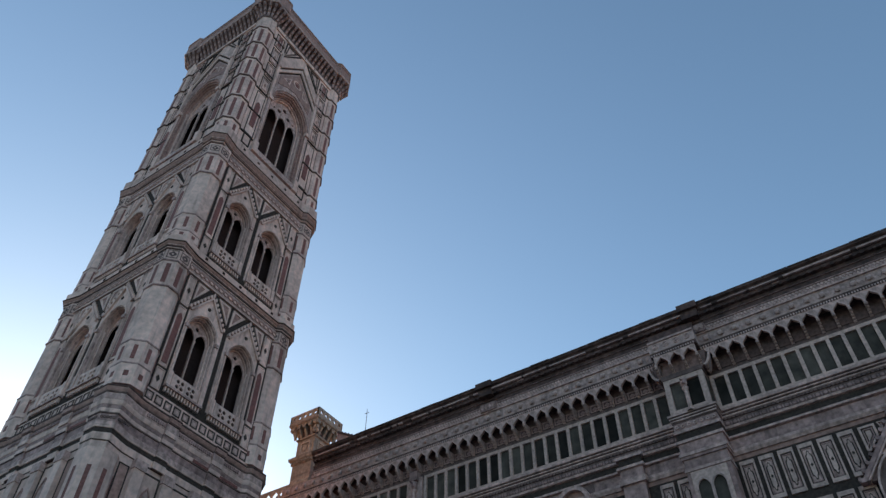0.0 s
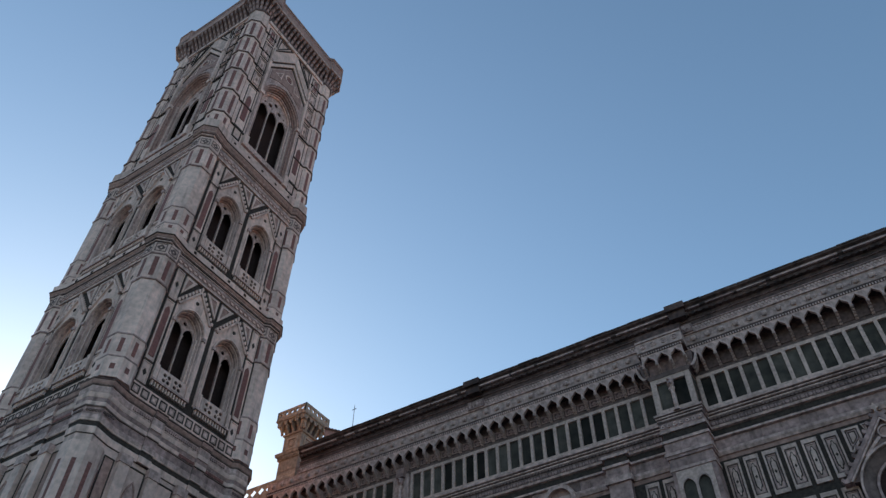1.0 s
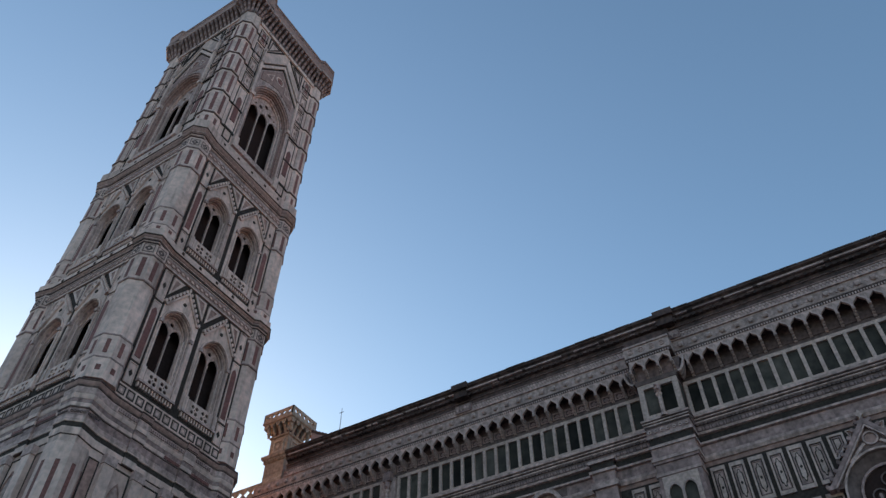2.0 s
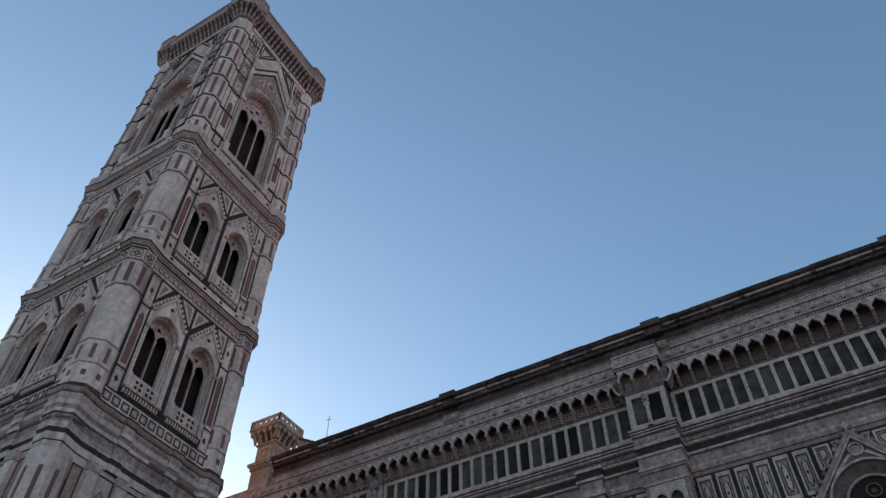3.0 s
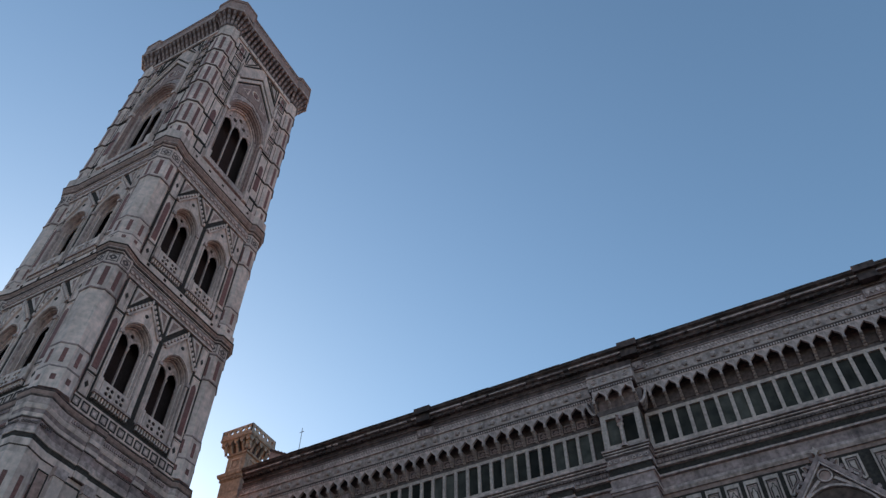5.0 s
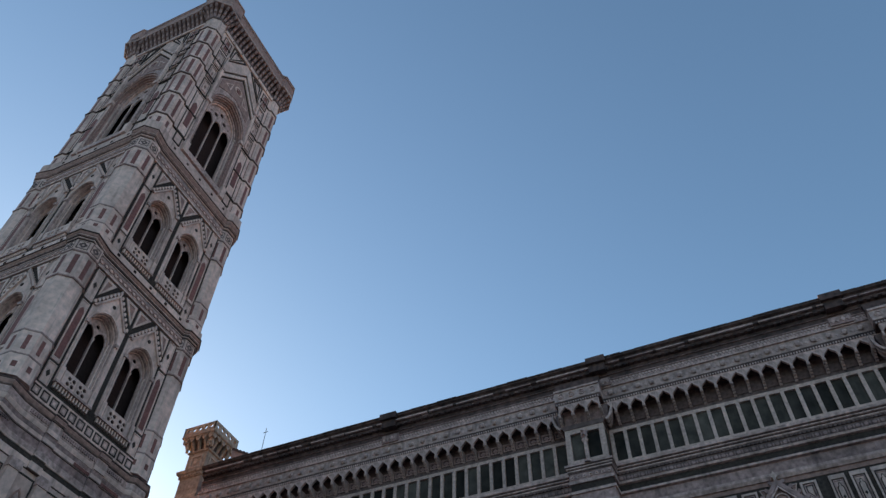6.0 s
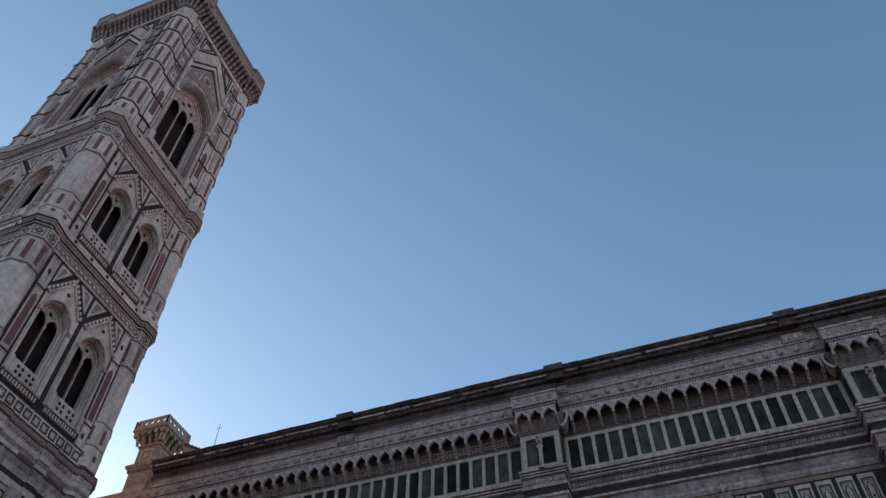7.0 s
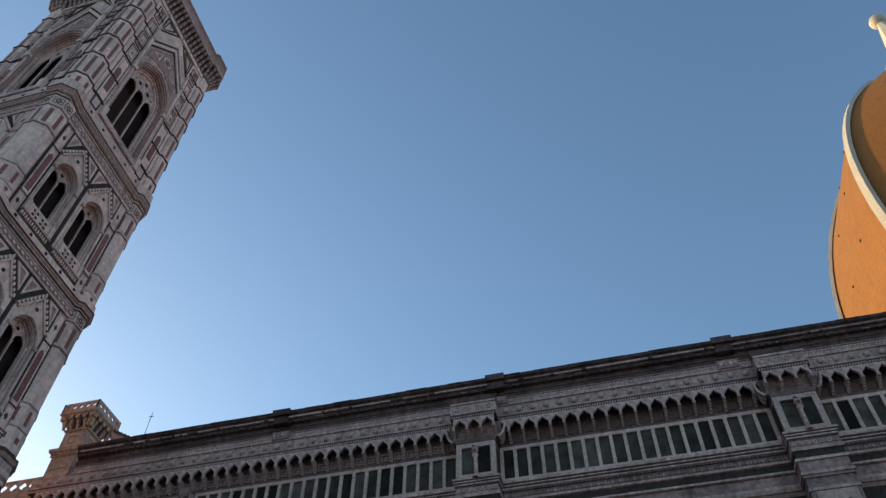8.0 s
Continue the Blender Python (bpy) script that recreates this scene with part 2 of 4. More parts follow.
GREAT = (                 # strata of the great cornice: foot, head, offsets at foot and head, stone
    (25.30, 25.38, 0.02, 0.05, BROWN), (25.36, 25.78, 0.05, 0.09, WHITE), (25.76, 26.12, 0.03, 0.05, GREEN), (26.10, 26.20, 0.10, 0.13, WHITE),
    (26.19, 26.52, 0.10, 0.12, PALE), (26.50, 27.02, 0.09, 0.11, GREY), (27.00, 27.08, 0.16, 0.18, SOOT_SHADE), (27.06, 27.32, 0.15, 0.19, WHITE),
    (27.30, 27.62, 0.13, 0.17, GREY), (27.60, 27.90, 0.19, 0.24, WHITE), (27.88, 28.38, 0.18, 0.24, PALE), (28.36, 28.46, 0.26, 0.31, SOOT_SHADE),
    (28.44, 28.76, 0.26, 0.36, ROSE), (28.74, 28.84, 0.38, 0.40, BROWN), (28.82, 29.04, 0.30, 0.05, GREY))
for z0, z1, o0, o1, mm in GREAT:
    course("band", R0, [(-0.15, z0), (o0, z0), (0.4 * o0 + 0.6 * o1, z0 + 0.35 * (z1 - z0)), (o1, z0 + 0.8 * (z1 - z0)), (o1, z1), (-0.15, z1)], mm)
dentils("dentil_band", -3.9, 3.9, 28.06, 28.28, 0.16, 0.28, 46, GREY)
slab("red_band", rect(0.2, 4.1, 27.1, 27.3), 0, 0.2, PINK)
for u in (-1.95, 1.95):          # the bands break forward in two places on each face
    for z0, z1, o0, o1, mm in GREAT:
        slab("corbel_block", rect(u - 0.46, u + 0.46, z0 + 0.006, z1 - 0.006), 0, o1 + 0.12, mm)
ringlets = bmesh.new()           # a row of small rings on the rose band of each shaft
for q in range(-2, 3):
    plate(ringlets, lambda u, z, n: (R0 + 0.1 + n, u, z), circle(q * 0.17, 26.76, 0.085, 8), -0.02, 0.045, [circle(q * 0.17, 26.76, 0.05, 6)])
RINGLETS = mesh_of(ringlets, SOOT_SHADE, "ring_band")
for k in range(4):
    sx, sy = ((1, 1), (-1, 1), (-1, -1), (1, -1))[k]
    for i in range(0, 3):
        put("ring_band", RINGLETS, tower, Matrix.Translation((sx * H, sy * H, 0)) @ Matrix.Rotation(k * math.pi / 2 + i * math.pi / 4, 4, "Z"))

# squares above the great cornice
slab("wall_band", rect(-4.7, 4.7, 29.0, 30.05), -0.9, 0.02, WHITE)
for i in range(12):
    u = -4.07 + i * 0.74
    panel(rect(u - 0.29, u + 0.29, 29.28, 29.9), 0.08, PALE, 0.05, "square_panel", GREEN, rect(u - 0.1, u + 0.1, 29.48, 29.7))


def hoop(c, wo, wi, z0, spring, ro, ri):
    """The outline of a band between two arches of half widths wo and wi."""
    oo, ii = arch(c, wo, z0, spring, ro), arch(c, wi, z0, spring, ri)
    return oo[1:] + oo[:1] + list(reversed(ii[1:] + ii[:1]))


def curved_band(bm, c, wo, wi, z0, spring, ro, ri, n0, n1):
    plate(bm, face, hoop(c, wo, wi, z0, spring, ro, ri), n0, n1)


def repeat(name, outline, n0, n1, spots, material, holes=()):
    """The same small piece at many spots (u, z) of each face, every one a part of its own."""
    bm = bmesh.new()
    plate(bm, face, outline, n0, n1, holes)
    me = mesh_of(bm, material, name)
    for m in TURNS:
        for u, z in spots:
            put(name, me, tower, m @ Matrix.Translation((0, u, z)))


def shaft(c, n, r, z0, z1):
    """A round shaft with base and capital, before the plane of the face."""
    bm = bmesh.new()
    prev = None
    for rr, z in ((1.7, z0), (1.7, z0 + 0.12), (1.0, z0 + 0.2), (1.0, z1 - 0.3), (1.5, z1 - 0.22), (1.9, z1 - 0.05), (1.9, z1)):
        cur = [bm.verts.new((F + n + r * rr * math.cos(i * math.pi / 4), c + r * rr * math.sin(i * math.pi / 4), z)) for i in range(8)]
        if prev:
            for i in range(8):
                bm.faces.new((prev[i - 1], prev[i], cur[i], cur[i - 1]))
        prev = cur
    bm.faces.new(prev)
    return bm


def bifora(z0, s, top, r):
    """A storey with two two-light windows under gables, from z0 up to the cornice at top."""
    def Z(z):
        return z0 + z * s
    cs = (-1.86, 1.86)
    holes = [arch(c, 1.3, Z(2.0), Z(6.52), 1.6) for c in cs]
    slab("wall", rect(-4.75, 4.75, z0 - 0.1, top), -0.58, 0.0, GREEN, holes)
    # dark sheet that paints the unlit inside behind the lights
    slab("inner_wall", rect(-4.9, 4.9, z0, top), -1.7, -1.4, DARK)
    for c in cs:
        k = 1 if c > 0 else -1
        # white ground of the bay, up into its gable
        e0, e1 = c - k * 1.67, c + k * 1.52
        g0, g1 = Z(8.0), Z(10.45)
        slab("bay", [(e0, Z(0.85)), (e1, Z(0.85)), (e1, g0), (c, g1), (e0, g0)], 0.0, 0.06, WHITE, [arch(c, 1.3, Z(2.0), Z(6.52), 1.6)])
        lights = [arch(c + d, 0.5, Z(2.0), Z(6.35), 0.84 * s, 5) for d in (-0.55, 0.55)]
        eyes = [circle(c, Z(7.42), 0.17, 8)]
        win = slab("window", arch(c, 1.2, Z(1.9), Z(6.52), 1.46), -0.68, -0.58, PALE, lights + eyes, "two-light window with pierced marble tracery")
        four("colonnette", shaft(c, -0.54, 0.05, Z(2.0), Z(6.25)), WHITE, child=win)
        # stepped jambs and archivolts, each set a little farther out
        for wo, wi, n0, n1, mm in ((1.2, 1.09, -0.6, -0.44, WHITE), (1.26, 1.14, -0.46, -0.26, PALE), (1.31, 1.19, -0.28, -0.08, WHITE), (1.36, 1.25, -0.1, 0.08, PALE), (1.43, 1.31, 0.05, 0.15, WHITE)):
            bm = bmesh.new()
            curved_band(bm, c, wo, wi, Z(2.0), Z(6.52), wo * 1.22, wi * 1.22, n0, n1)
            four("archivolt", bm, mm, child=win)
        for d in (-1.36, 1.36):
            slab("capital", rect(c + d - 0.15, c + d + 0.15, Z(6.3), Z(6.6)), 0.05, 0.24, PALE)
            slab("pedestal", rect(c + d - 0.15, c + d + 0.15, Z(0.86), Z(2.1)), 0.05, 0.22, WHITE)
        for d in (-1.14, 1.14):
            four("jamb_shaft", shaft(c + d, -0.36, 0.06, Z(2.05), Z(6.5)), WHITE, child=win)
        # pierced parapet with two quatrefoils, on a little corbel table
        dots = []
        for d in (-0.46, 0.46):
            for a, b in ((0.18, 0.2), (0.18, -0.2), (-0.18, 0.2), (-0.18, -0.2)):
                dots.append(circle(c + d + a, Z(1.42) + b, 0.145, 7))
            dots.append(circle(c + d, Z(1.42), 0.055, 5))
        slab("parapet", rect(c - 1.14, c + 1.14, Z(0.85), Z(2.02)), 0.06, 0.16, WHITE, dots, "pierced marble parapet")
        # dark sheet that paints the shade in the pierced holes
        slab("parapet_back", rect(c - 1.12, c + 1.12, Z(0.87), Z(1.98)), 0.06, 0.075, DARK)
        repeat("corbel", rect(-0.055, 0.055, Z(0.32), Z(0.72)), 0.0, 0.19, [(c - 1.38 + i * 0.23, 0) for i in range(13)], WHITE)
        # dark strip painted behind the corbels as their shadow
        slab("shadow_band", rect(c - 1.5, c + 1.5, Z(0.2), Z(0.74)), 0.0, 0.03, GREEN)
        slab("shelf", rect(c - 1.55, c + 1.55, Z(0.7), Z(0.86)), 0.0, 0.3, PALE)
        # gable over the arch
        slab("gable", [(c - 1.56, g0), (c - 1.38, g0), (c, g1 - 0.2), (c + 1.38, g0), (c + 1.56, g0), (c, g1 + 0.05)], 0.06, 0.2, WHITE)
        slab("roundel", circle(c, Z(9.2), 0.15, 8), 0.06, 0.1, GREEN)
        spots = []
        for sgn in (-1, 1):
            for i in range(7):
                a = (i + 0.4) / 7
                spots.append((c + sgn * (1.56 * (1 - a) + 0.1), g0 + (g1 - g0) * a + 0.14))
        repeat("crocket", [(-0.09, -0.14), (0.09, -0.14), (0.1, 0.06), (0.0, 0.16), (-0.1, 0.06)], 0.0, 0.2, spots, WHITE)
        slab("finial", diamond(c, g1 + 0.2, 0.11, 0.28), 0.02, 0.2, WHITE)
        for sgn in (-1, 1):
            e = 1.78 if sgn != k else 1.58
            e -= 0.06
            panel([(c + sgn * 0.5, Z(10.9)), (c + sgn * e, Z(10.9)), (c + sgn * e, Z(9.0))], 0.21, ROSE, 0.09, "triangle_panel")
    # side panels between the windows and the shafts
    for sgn in (-1, 1):
        u0, u1 = sorted((sgn * 3.58, sgn * 4.24))
        c = (u0 + u1) / 2
        panel(rect(u0, u1, Z(0.1), Z(1.85)), 0.07, WHITE, 0.09, "square_panel", motif=diamond(c, Z(1.0), 0.17, 0.3))
        panel(rect(u0, u1, Z(2.05), Z(7.75)), 0.09, WHITE, 0.08, "tall_panel")
        slab("lancet_inlay", arch(c, 0.22, Z(2.4), Z(6.6), 0.5), 0.02, 0.07, PINK)
        panel(rect(u0, u1, Z(7.95), Z(10.95)), 0.07, WHITE, 0.09, "square_panel", motif=diamond(c, Z(9.5), 0.16, 0.32))
    # frieze under the cornice
    slab("frieze_edge", rect(-4.7, 4.7, Z(11.1), Z(11.22)), 0.0, 0.16, WHITE)
    slab("frieze", rect(-4.7, 4.7, Z(11.22), top), 0.0, 0.1, PALE)
    zc = (Z(11.22) + top) / 2
    lens = [(0.23 * math.cos(a), 0.2 * math.sin(a)) for a in [i * math.pi / 6 for i in range(12)]]
    repeat("knot", [(u, z) for u, z in lens], 0.1, 0.15, [(-4.32 + i * 0.48, zc) for i in range(19)], ROSE, [[(u * 0.66, z * 0.62) for u, z in lens]])
    repeat("knot_field", [(u * 0.64, z * 0.6) for u, z in lens], 0.1, 0.115, [(-4.32 + i * 0.48, zc) for i in range(19)], WHITE)
    repeat("lozenge", diamond(0, 0, 0.07, 0.16), 0.1, 0.13, [(-4.08 + i * 0.48, zc) for i in range(18)], PINK)
    # corner shafts
    lo = z0 - 0.85 if z0 < 35 else z0
    buttress_tier(lo, Z(0.75), r + 0.05, strip_inlay, 0.3, 0.26 if z0 < 35 else 0.4)
    buttress_tier(Z(0.75), Z(2.75), r + 0.03, strip_inlay, 0.27, 0.6)
    buttress_tier(Z(2.75), Z(8.2), r - 0.02, None)
    buttress_tier(Z(8.2), Z(10.9), r, strip_inlay, 0.34, 0.74)
    buttress_tier(Z(10.9), top + 0.1, r + 0.04, roundel_inlay, 0.55, 0.62, pan=SOOT_SHADE)
    for z in (0.75, 2.75, 8.2, 10.9):
        course_ring(Z(z), r, 0.07)


def course_ring(z, r, d=0.1, mat=None):
    """A thin moulding round each of the four corner shafts."""
    bm = bmesh.new()
    prev = None
    for o, dz in ((0.0, -0.09), (d, -0.04), (d, 0.05), (0.0, 0.09)):
        rr = (r + o) / math.cos(math.pi / 8)
        cur = [bm.verts.new((rr * math.cos(math.pi / 8 + i * math.pi / 4), rr * math.sin(math.pi / 8 + i * math.pi / 4), z + dz)) for i in range(8)]
        if prev:
            for i in range(8):
                bm.faces.new((prev[i - 1], prev[i], cur[i], cur[i - 1]))
        prev = cur
    me = mesh_of(bm, mat or GREY, "moulding")
    for k in range(4):
        sx, sy = ((1, 1), (-1, 1), (-1, -1), (1, -1))[k]
        put("moulding", me, tower, Matrix.Translation((sx * H, sy * H, 0)))


def storey_cornice(z, r, h=1.4):
    """Brown-rose mouldings and, above them, a pale band with square drain holes."""
    g = 0.76 * h
    course("cornice", r, [(-0.2, z), (0.05, z + 0.02), (0.08, z + 0.16 * g), (0.14, z + 0.2 * g)], ROSE)
    course("cornice", r, [(0.1, z + 0.19 * g), (0.16, z + 0.32 * g), (0.26, z + 0.42 * g), (0.26, z + 0.48 * g)], ROSE, "weathered rose moulding")
    course("cornice", r, [(0.22, z + 0.46 * g), (0.28, z + 0.56 * g), (0.32, z + 0.66 * g), (0.26, z + 0.7 * g)], ROSE)
    course("cornice", r, [(0.24, z + 0.7 * g), (0.22, z + 0.74 * g), (0.24, z + 0.96 * h), (0.0, z + h), (-0.8, z + h)], WHITE)
    for a, o, mm in ((0.02, 0.1, BROWN), (0.1, 0.14, WHITE), (0.2, 0.18, BROWN), (0.31, 0.22, PALE), (0.44, 0.28, ROSE), (0.62, 0.36, BROWN)):
        course("bead", r, [(o - 0.12, z + a * g - 0.03), (o, z + a * g), (o, z + a * g + 0.07), (o - 0.12, z + a * g + 0.1)], mm)
    dentils("drain_hole", -4.4, 4.4, z + 0.72 * h, z + 0.72 * h + 0.22, 0.1, 0.26, 5, DARK, 0.13)


bifora(30.05, 0.9, 40.95, R1)
storey_cornice(40.9, R1, 1.45)
bifora(42.35, 0.95, 54.1, R2)
storey_cornice(54.05, R2, 2.6)
dentils("dentil_band", -4.3, 4.3, 55.2, 55.42, 0.15, 0.3, 44, WHITE)

# belfry storey with one three-light window to each face
B0, B1 = 56.6, 78.0
slab("wall", rect(-4.8, 4.8, B0 - 0.1, B1), -0.5, 0.0, WHITE, [arch(0, 2.5, 57.5, 66.0, 3.3)])
# dark sheet that paints the unlit inside of the belfry
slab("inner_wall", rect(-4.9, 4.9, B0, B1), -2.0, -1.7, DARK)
lights = [arch(c, 0.62, 57.8, 65.3, 1.05, 5) for c in (-1.32, 0.0, 1.32)]
eyes = [circle(-0.66, 66.95, 0.25, 8), circle(0.66, 66.95, 0.25, 8), circle(0, 67.7, 0.27, 8), circle(-1.35, 66.8, 0.12, 6), circle(1.35, 66.8, 0.12, 6)]
win = slab("window", arch(0, 2.12, 57.5, 66.0, 2.8), -0.86, -0.74, PALE, lights + eyes, "three-light belfry window with pierced tracery")
for c in (-0.66, 0.66):
    four("colonnette", shaft(c, -0.7, 0.07, 57.7, 65.5), WHITE, child=win)
for n0, n1, wo, wi, mm in ((-0.76, -0.56, 2.12, 1.96, WHITE), (-0.58, -0.38, 2.24, 2.08, PALE), (-0.4, -0.2, 2.38, 2.2, ROSE), (-0.22, -0.02, 2.54, 2.34, ROSE), (-0.04, 0.14, 2.7, 2.5, ROSE), (0.0, 0.24, 2.86, 2.7, PALE)):
    bm = bmesh.new()
    curved_band(bm, 0, wo, wi, 57.4, 66.0, wo * 1.33, wi * 1.33, n0, n1)
    four("archivolt", bm, mm, child=win)
for d in (-2.0, 2.0):
    four("jamb_shaft", shaft(d * 1.1, -0.34, 0.085, 57.6, 66.0), WHITE, child=win)
slab("sill", rect(-2.8, 2.8, 56.9, 57.5), -1.0, 0.28, PALE)
for sgn in (-1, 1):
    slab("capital", rect(sgn * 2.7 - 0.26, sgn * 2.7 + 0.26, 65.6, 66.1), 0.0, 0.36, WHITE)
    slab("pedestal", rect(sgn * 2.7 - 0.26, sgn * 2.7 + 0.26, 56.7, 58.2), 0.0, 0.42, WHITE)
    slab("jamb_pilaster", rect(sgn * 2.7 - 0.13, sgn * 2.7 + 0.13, 58.2, 65.6), 0.0, 0.2, WHITE)
# gable of the belfry window: alternating white and dark bands over tall pilasters
GA, GS, GW = 75.7, 1.36, 2.74          # apex, slope and half width


def chevron(a, b, w=GW):
    """A gable band between a and b below the apex line."""
    return [(-w, GA - a - GS * w), (0, GA - a), (w, GA - a - GS * w), (w, GA - b - GS * w), (0, GA - b), (-w, GA - b - GS * w)]


slab("gable_ground", [(-GW, 66.4), (-2.6, 67.6), (-2.1, 68.6), (-1.1, 69.5), (0, 69.95), (1.1, 69.5), (2.1, 68.6), (2.6, 67.6), (GW, 66.4), (GW, GA - GS * GW), (0, GA), (-GW, GA - GS * GW)], 0.0, 0.05, PALE)
for a, b, n, mm in ((0.0, 0.3, 0.3, WHITE), (0.3, 0.66, 0.16, GREEN), (0.66, 1.2, 0.24, WHITE), (1.2, 1.42, 0.12, GREEN)):
    slab("gable", chevron(a, b), 0.05, n, mm)
slab("gable_field", [(-2.3, 69.3), (-1.1, 70.1), (0, 70.45), (1.1, 70.1), (2.3, 69.3), (2.3, 70.85), (0, 73.95), (-2.3, 70.85)], 0.05, 0.1, ROSE, [circle(0, 72.0, 0.62, 12)])
for sgn in (-1, 1):               # white triangles inlaid beside the rose
    tri = [(sgn * 0.85, 72.15), (sgn * 0.95, 70.75), (sgn * 1.85, 70.9)]
    slab("gable_inlay", tri, 0.06, 0.13, WHITE, [inset(tri, 0.12)])
slab("gable_eye", circle(0, 72.0, 0.6, 12), 0.04, 0.14, WHITE, [circle(0, 72.0, 0.44, 12)])
slab("gable_star", [(0.4 * (1 if i % 2 else 0.45) * math.cos(i * math.pi / 6), 72.0 + 0.4 * (1 if i % 2 else 0.45) * math.sin(i * math.pi / 6)) for i in range(12)], 0.04, 0.1, PINK)
for sgn in (-1, 1):
    tri = [(sgn * 0.42, 77.3), (sgn * 2.72, 77.3), (sgn * 2.72, 74.15)]
    panel(tri, 0.16, WHITE, 0.09, "triangle_panel", GREEN)
    panel(inset(tri, 0.34), 0.14, WHITE, 0.1, "inner_panel", GREEN)
    # slender pinnacle beside the gable
    slab("pinnacle", [(sgn * 2.88 - 0.14, 66.1), (sgn * 2.88 + 0.14, 66.1), (sgn * 2.88 + 0.14, 73.2), (sgn * 2.88, 74.1), (sgn * 2.88 - 0.14, 73.2)], 0.0, 0.34, WHITE)
    slab("pinnacle_cap", rect(sgn * 2.88 - 0.19, sgn * 2.88 + 0.19, 71.6, 71.9), 0.0, 0.4, PALE)
    slab("finial", diamond(sgn * 2.88, 74.25, 0.11, 0.25), 0.1, 0.3, WHITE)
    u0, u1 = sorted((sgn * 3.06, sgn * 4.16))
    c = (u0 + u1) / 2
    panel(rect(u0 + 0.1, u1 - 0.1, 56.9, 58.3), 0.1, WHITE, 0.1, "square_panel", GREEN)
    panel(rect(u0, u1, 58.5, 65.4), 0.07, WHITE, 0.06, "tall_panel", GREEN)
    slab("lancet_inlay", arch(c, 0.27, 59.8, 63.2, 0.6), 0.02, 0.08, PINK)
    for z, h in ((65.8, 2.3), (68.4, 2.5), (71.2, 2.9), (74.5, 2.5)):
        panel(rect(u0, u1, z, z + h), 0.08, WHITE, 0.07, "square_panel", GREEN)
        panel(rect(u0 + 0.2, u1 - 0.2, z + 0.28, z + h - 0.28), 0.09, PINK if z > 74 else WHITE, 0.11, "inner_panel", PALE)
        slab("lozenge", diamond(c, z + h / 2, 0.13, 0.34), 0.02, 0.09, PALE if z > 74 else ROSE)
slab("string", rect(-4.5, 4.5, 77.5, 78.0), 0, 0.14, WHITE)
dentils("drain_hole", -4.0, 4.0, 77.62, 77.86, 0.1, 0.16, 5, DARK, 0.06)
tiers = [(56.5, 58.3, 0.34, 0.45), (58.3, 62.0, 0.36, 0.78), (62.0, 65.7, 0.36, 0.78), (65.7, 69.0, 0.36, 0.78), (69.0, 72.2, 0.36, 0.78), (72.2, 75.6, 0.36, 0.74)]
for z0, z1, w, tl in tiers:
    buttress_tier(z0, z1, R3, strip_inlay, w, tl)
    course_ring(z1, R3, 0.12, SOOT_SHADE)
    course_ring(z1 + 0.16, R3, 0.08, WHITE)
    for sgn in (-1, 1):
        slab("string", rect(sgn * 3.7 - 0.75, sgn * 3.7 + 0.75, z1 - 0.08, z1 + 0.08), 0, 0.12, GREEN)
buttress_tier(75.6, 78.4, R3, None)

# crowning corbel table, walkway and parapet
# bed coloured dark to deepen the shade in the pockets between corbels
course("corbel_bed", R3, [(0.02, 77.9), (0.12, 78.0), (0.12, 78.2), (0.04, 78.25), (0.04, 80.0)], SOOT_SHADE)
course("cornice", R3, [(0.1, 79.85), (0.98, 79.9), (1.04, 80.0), (1.04, 80.2), (0.94, 80.3)], PALE)
course("parapet", R3, [(0.94, 80.25), (0.94, 81.7), (1.04, 81.75), (1.04, 81.95), (0.8, 82.0), (0.8, 80.4), (-0.1, 80.35)], ROSE, "pale rose parapet")
bm = bmesh.new()
box(bm, -H - 0.6, H + 0.6, -H - 0.6, H + 0.6, 80.1, 80.4)
part("terrace", bm, GREY, tower)
dentils("parapet_moulding", -4.4, 4.4, 81.45, 81.68, 0.94, 1.0, 50, PALE)
bm = bmesh.new()
rr = (R3 + 0.96) / math.cos(math.pi / 8)
prev = None
for f, z in ((1.0, 80.3), (1.0, 82.05), (1.04, 82.1), (1.04, 82.3), (0.9, 82.35)):
    cur = [bm.verts.new((f * rr * math.cos(math.pi / 8 + i * math.pi / 4), f * rr * math.sin(math.pi / 8 + i * math.pi / 4), z)) for i in range(8)]
    if prev:
        for i in range(8):
            bm.faces.new((prev[i - 1], prev[i], cur[i], cur[i - 1]))
    prev = cur
bm.faces.new(prev)
CORNER = mesh_of(bm, ROSE, "corner_parapet")
for sx, sy in ((1, 1), (-1, 1), (-1, -1), (1, -1)):
    put("corner_parapet", CORNER, tower, Matrix.Translation((sx * H, sy * H, 0)))


def corbel_mesh(depth, height, w, mat):
    """A stepped bracket that swells outwards from bottom to top; its root lies in the plane x = 0."""
    bm = bmesh.new()
    prof = [(0, 0), (0.12 * depth, 0), (0.3 * depth, 0.3 * height), (0.42 * depth, 0.34 * height), (0.65 * depth, 0.66 * height), (0.8 * depth, 0.7 * height), (depth, height), (0, height)]
    plate(bm, lambda u, z, n: (u, n, z), prof, -w / 2, w / 2)
    return mesh_of(bm, mat, "corbel")


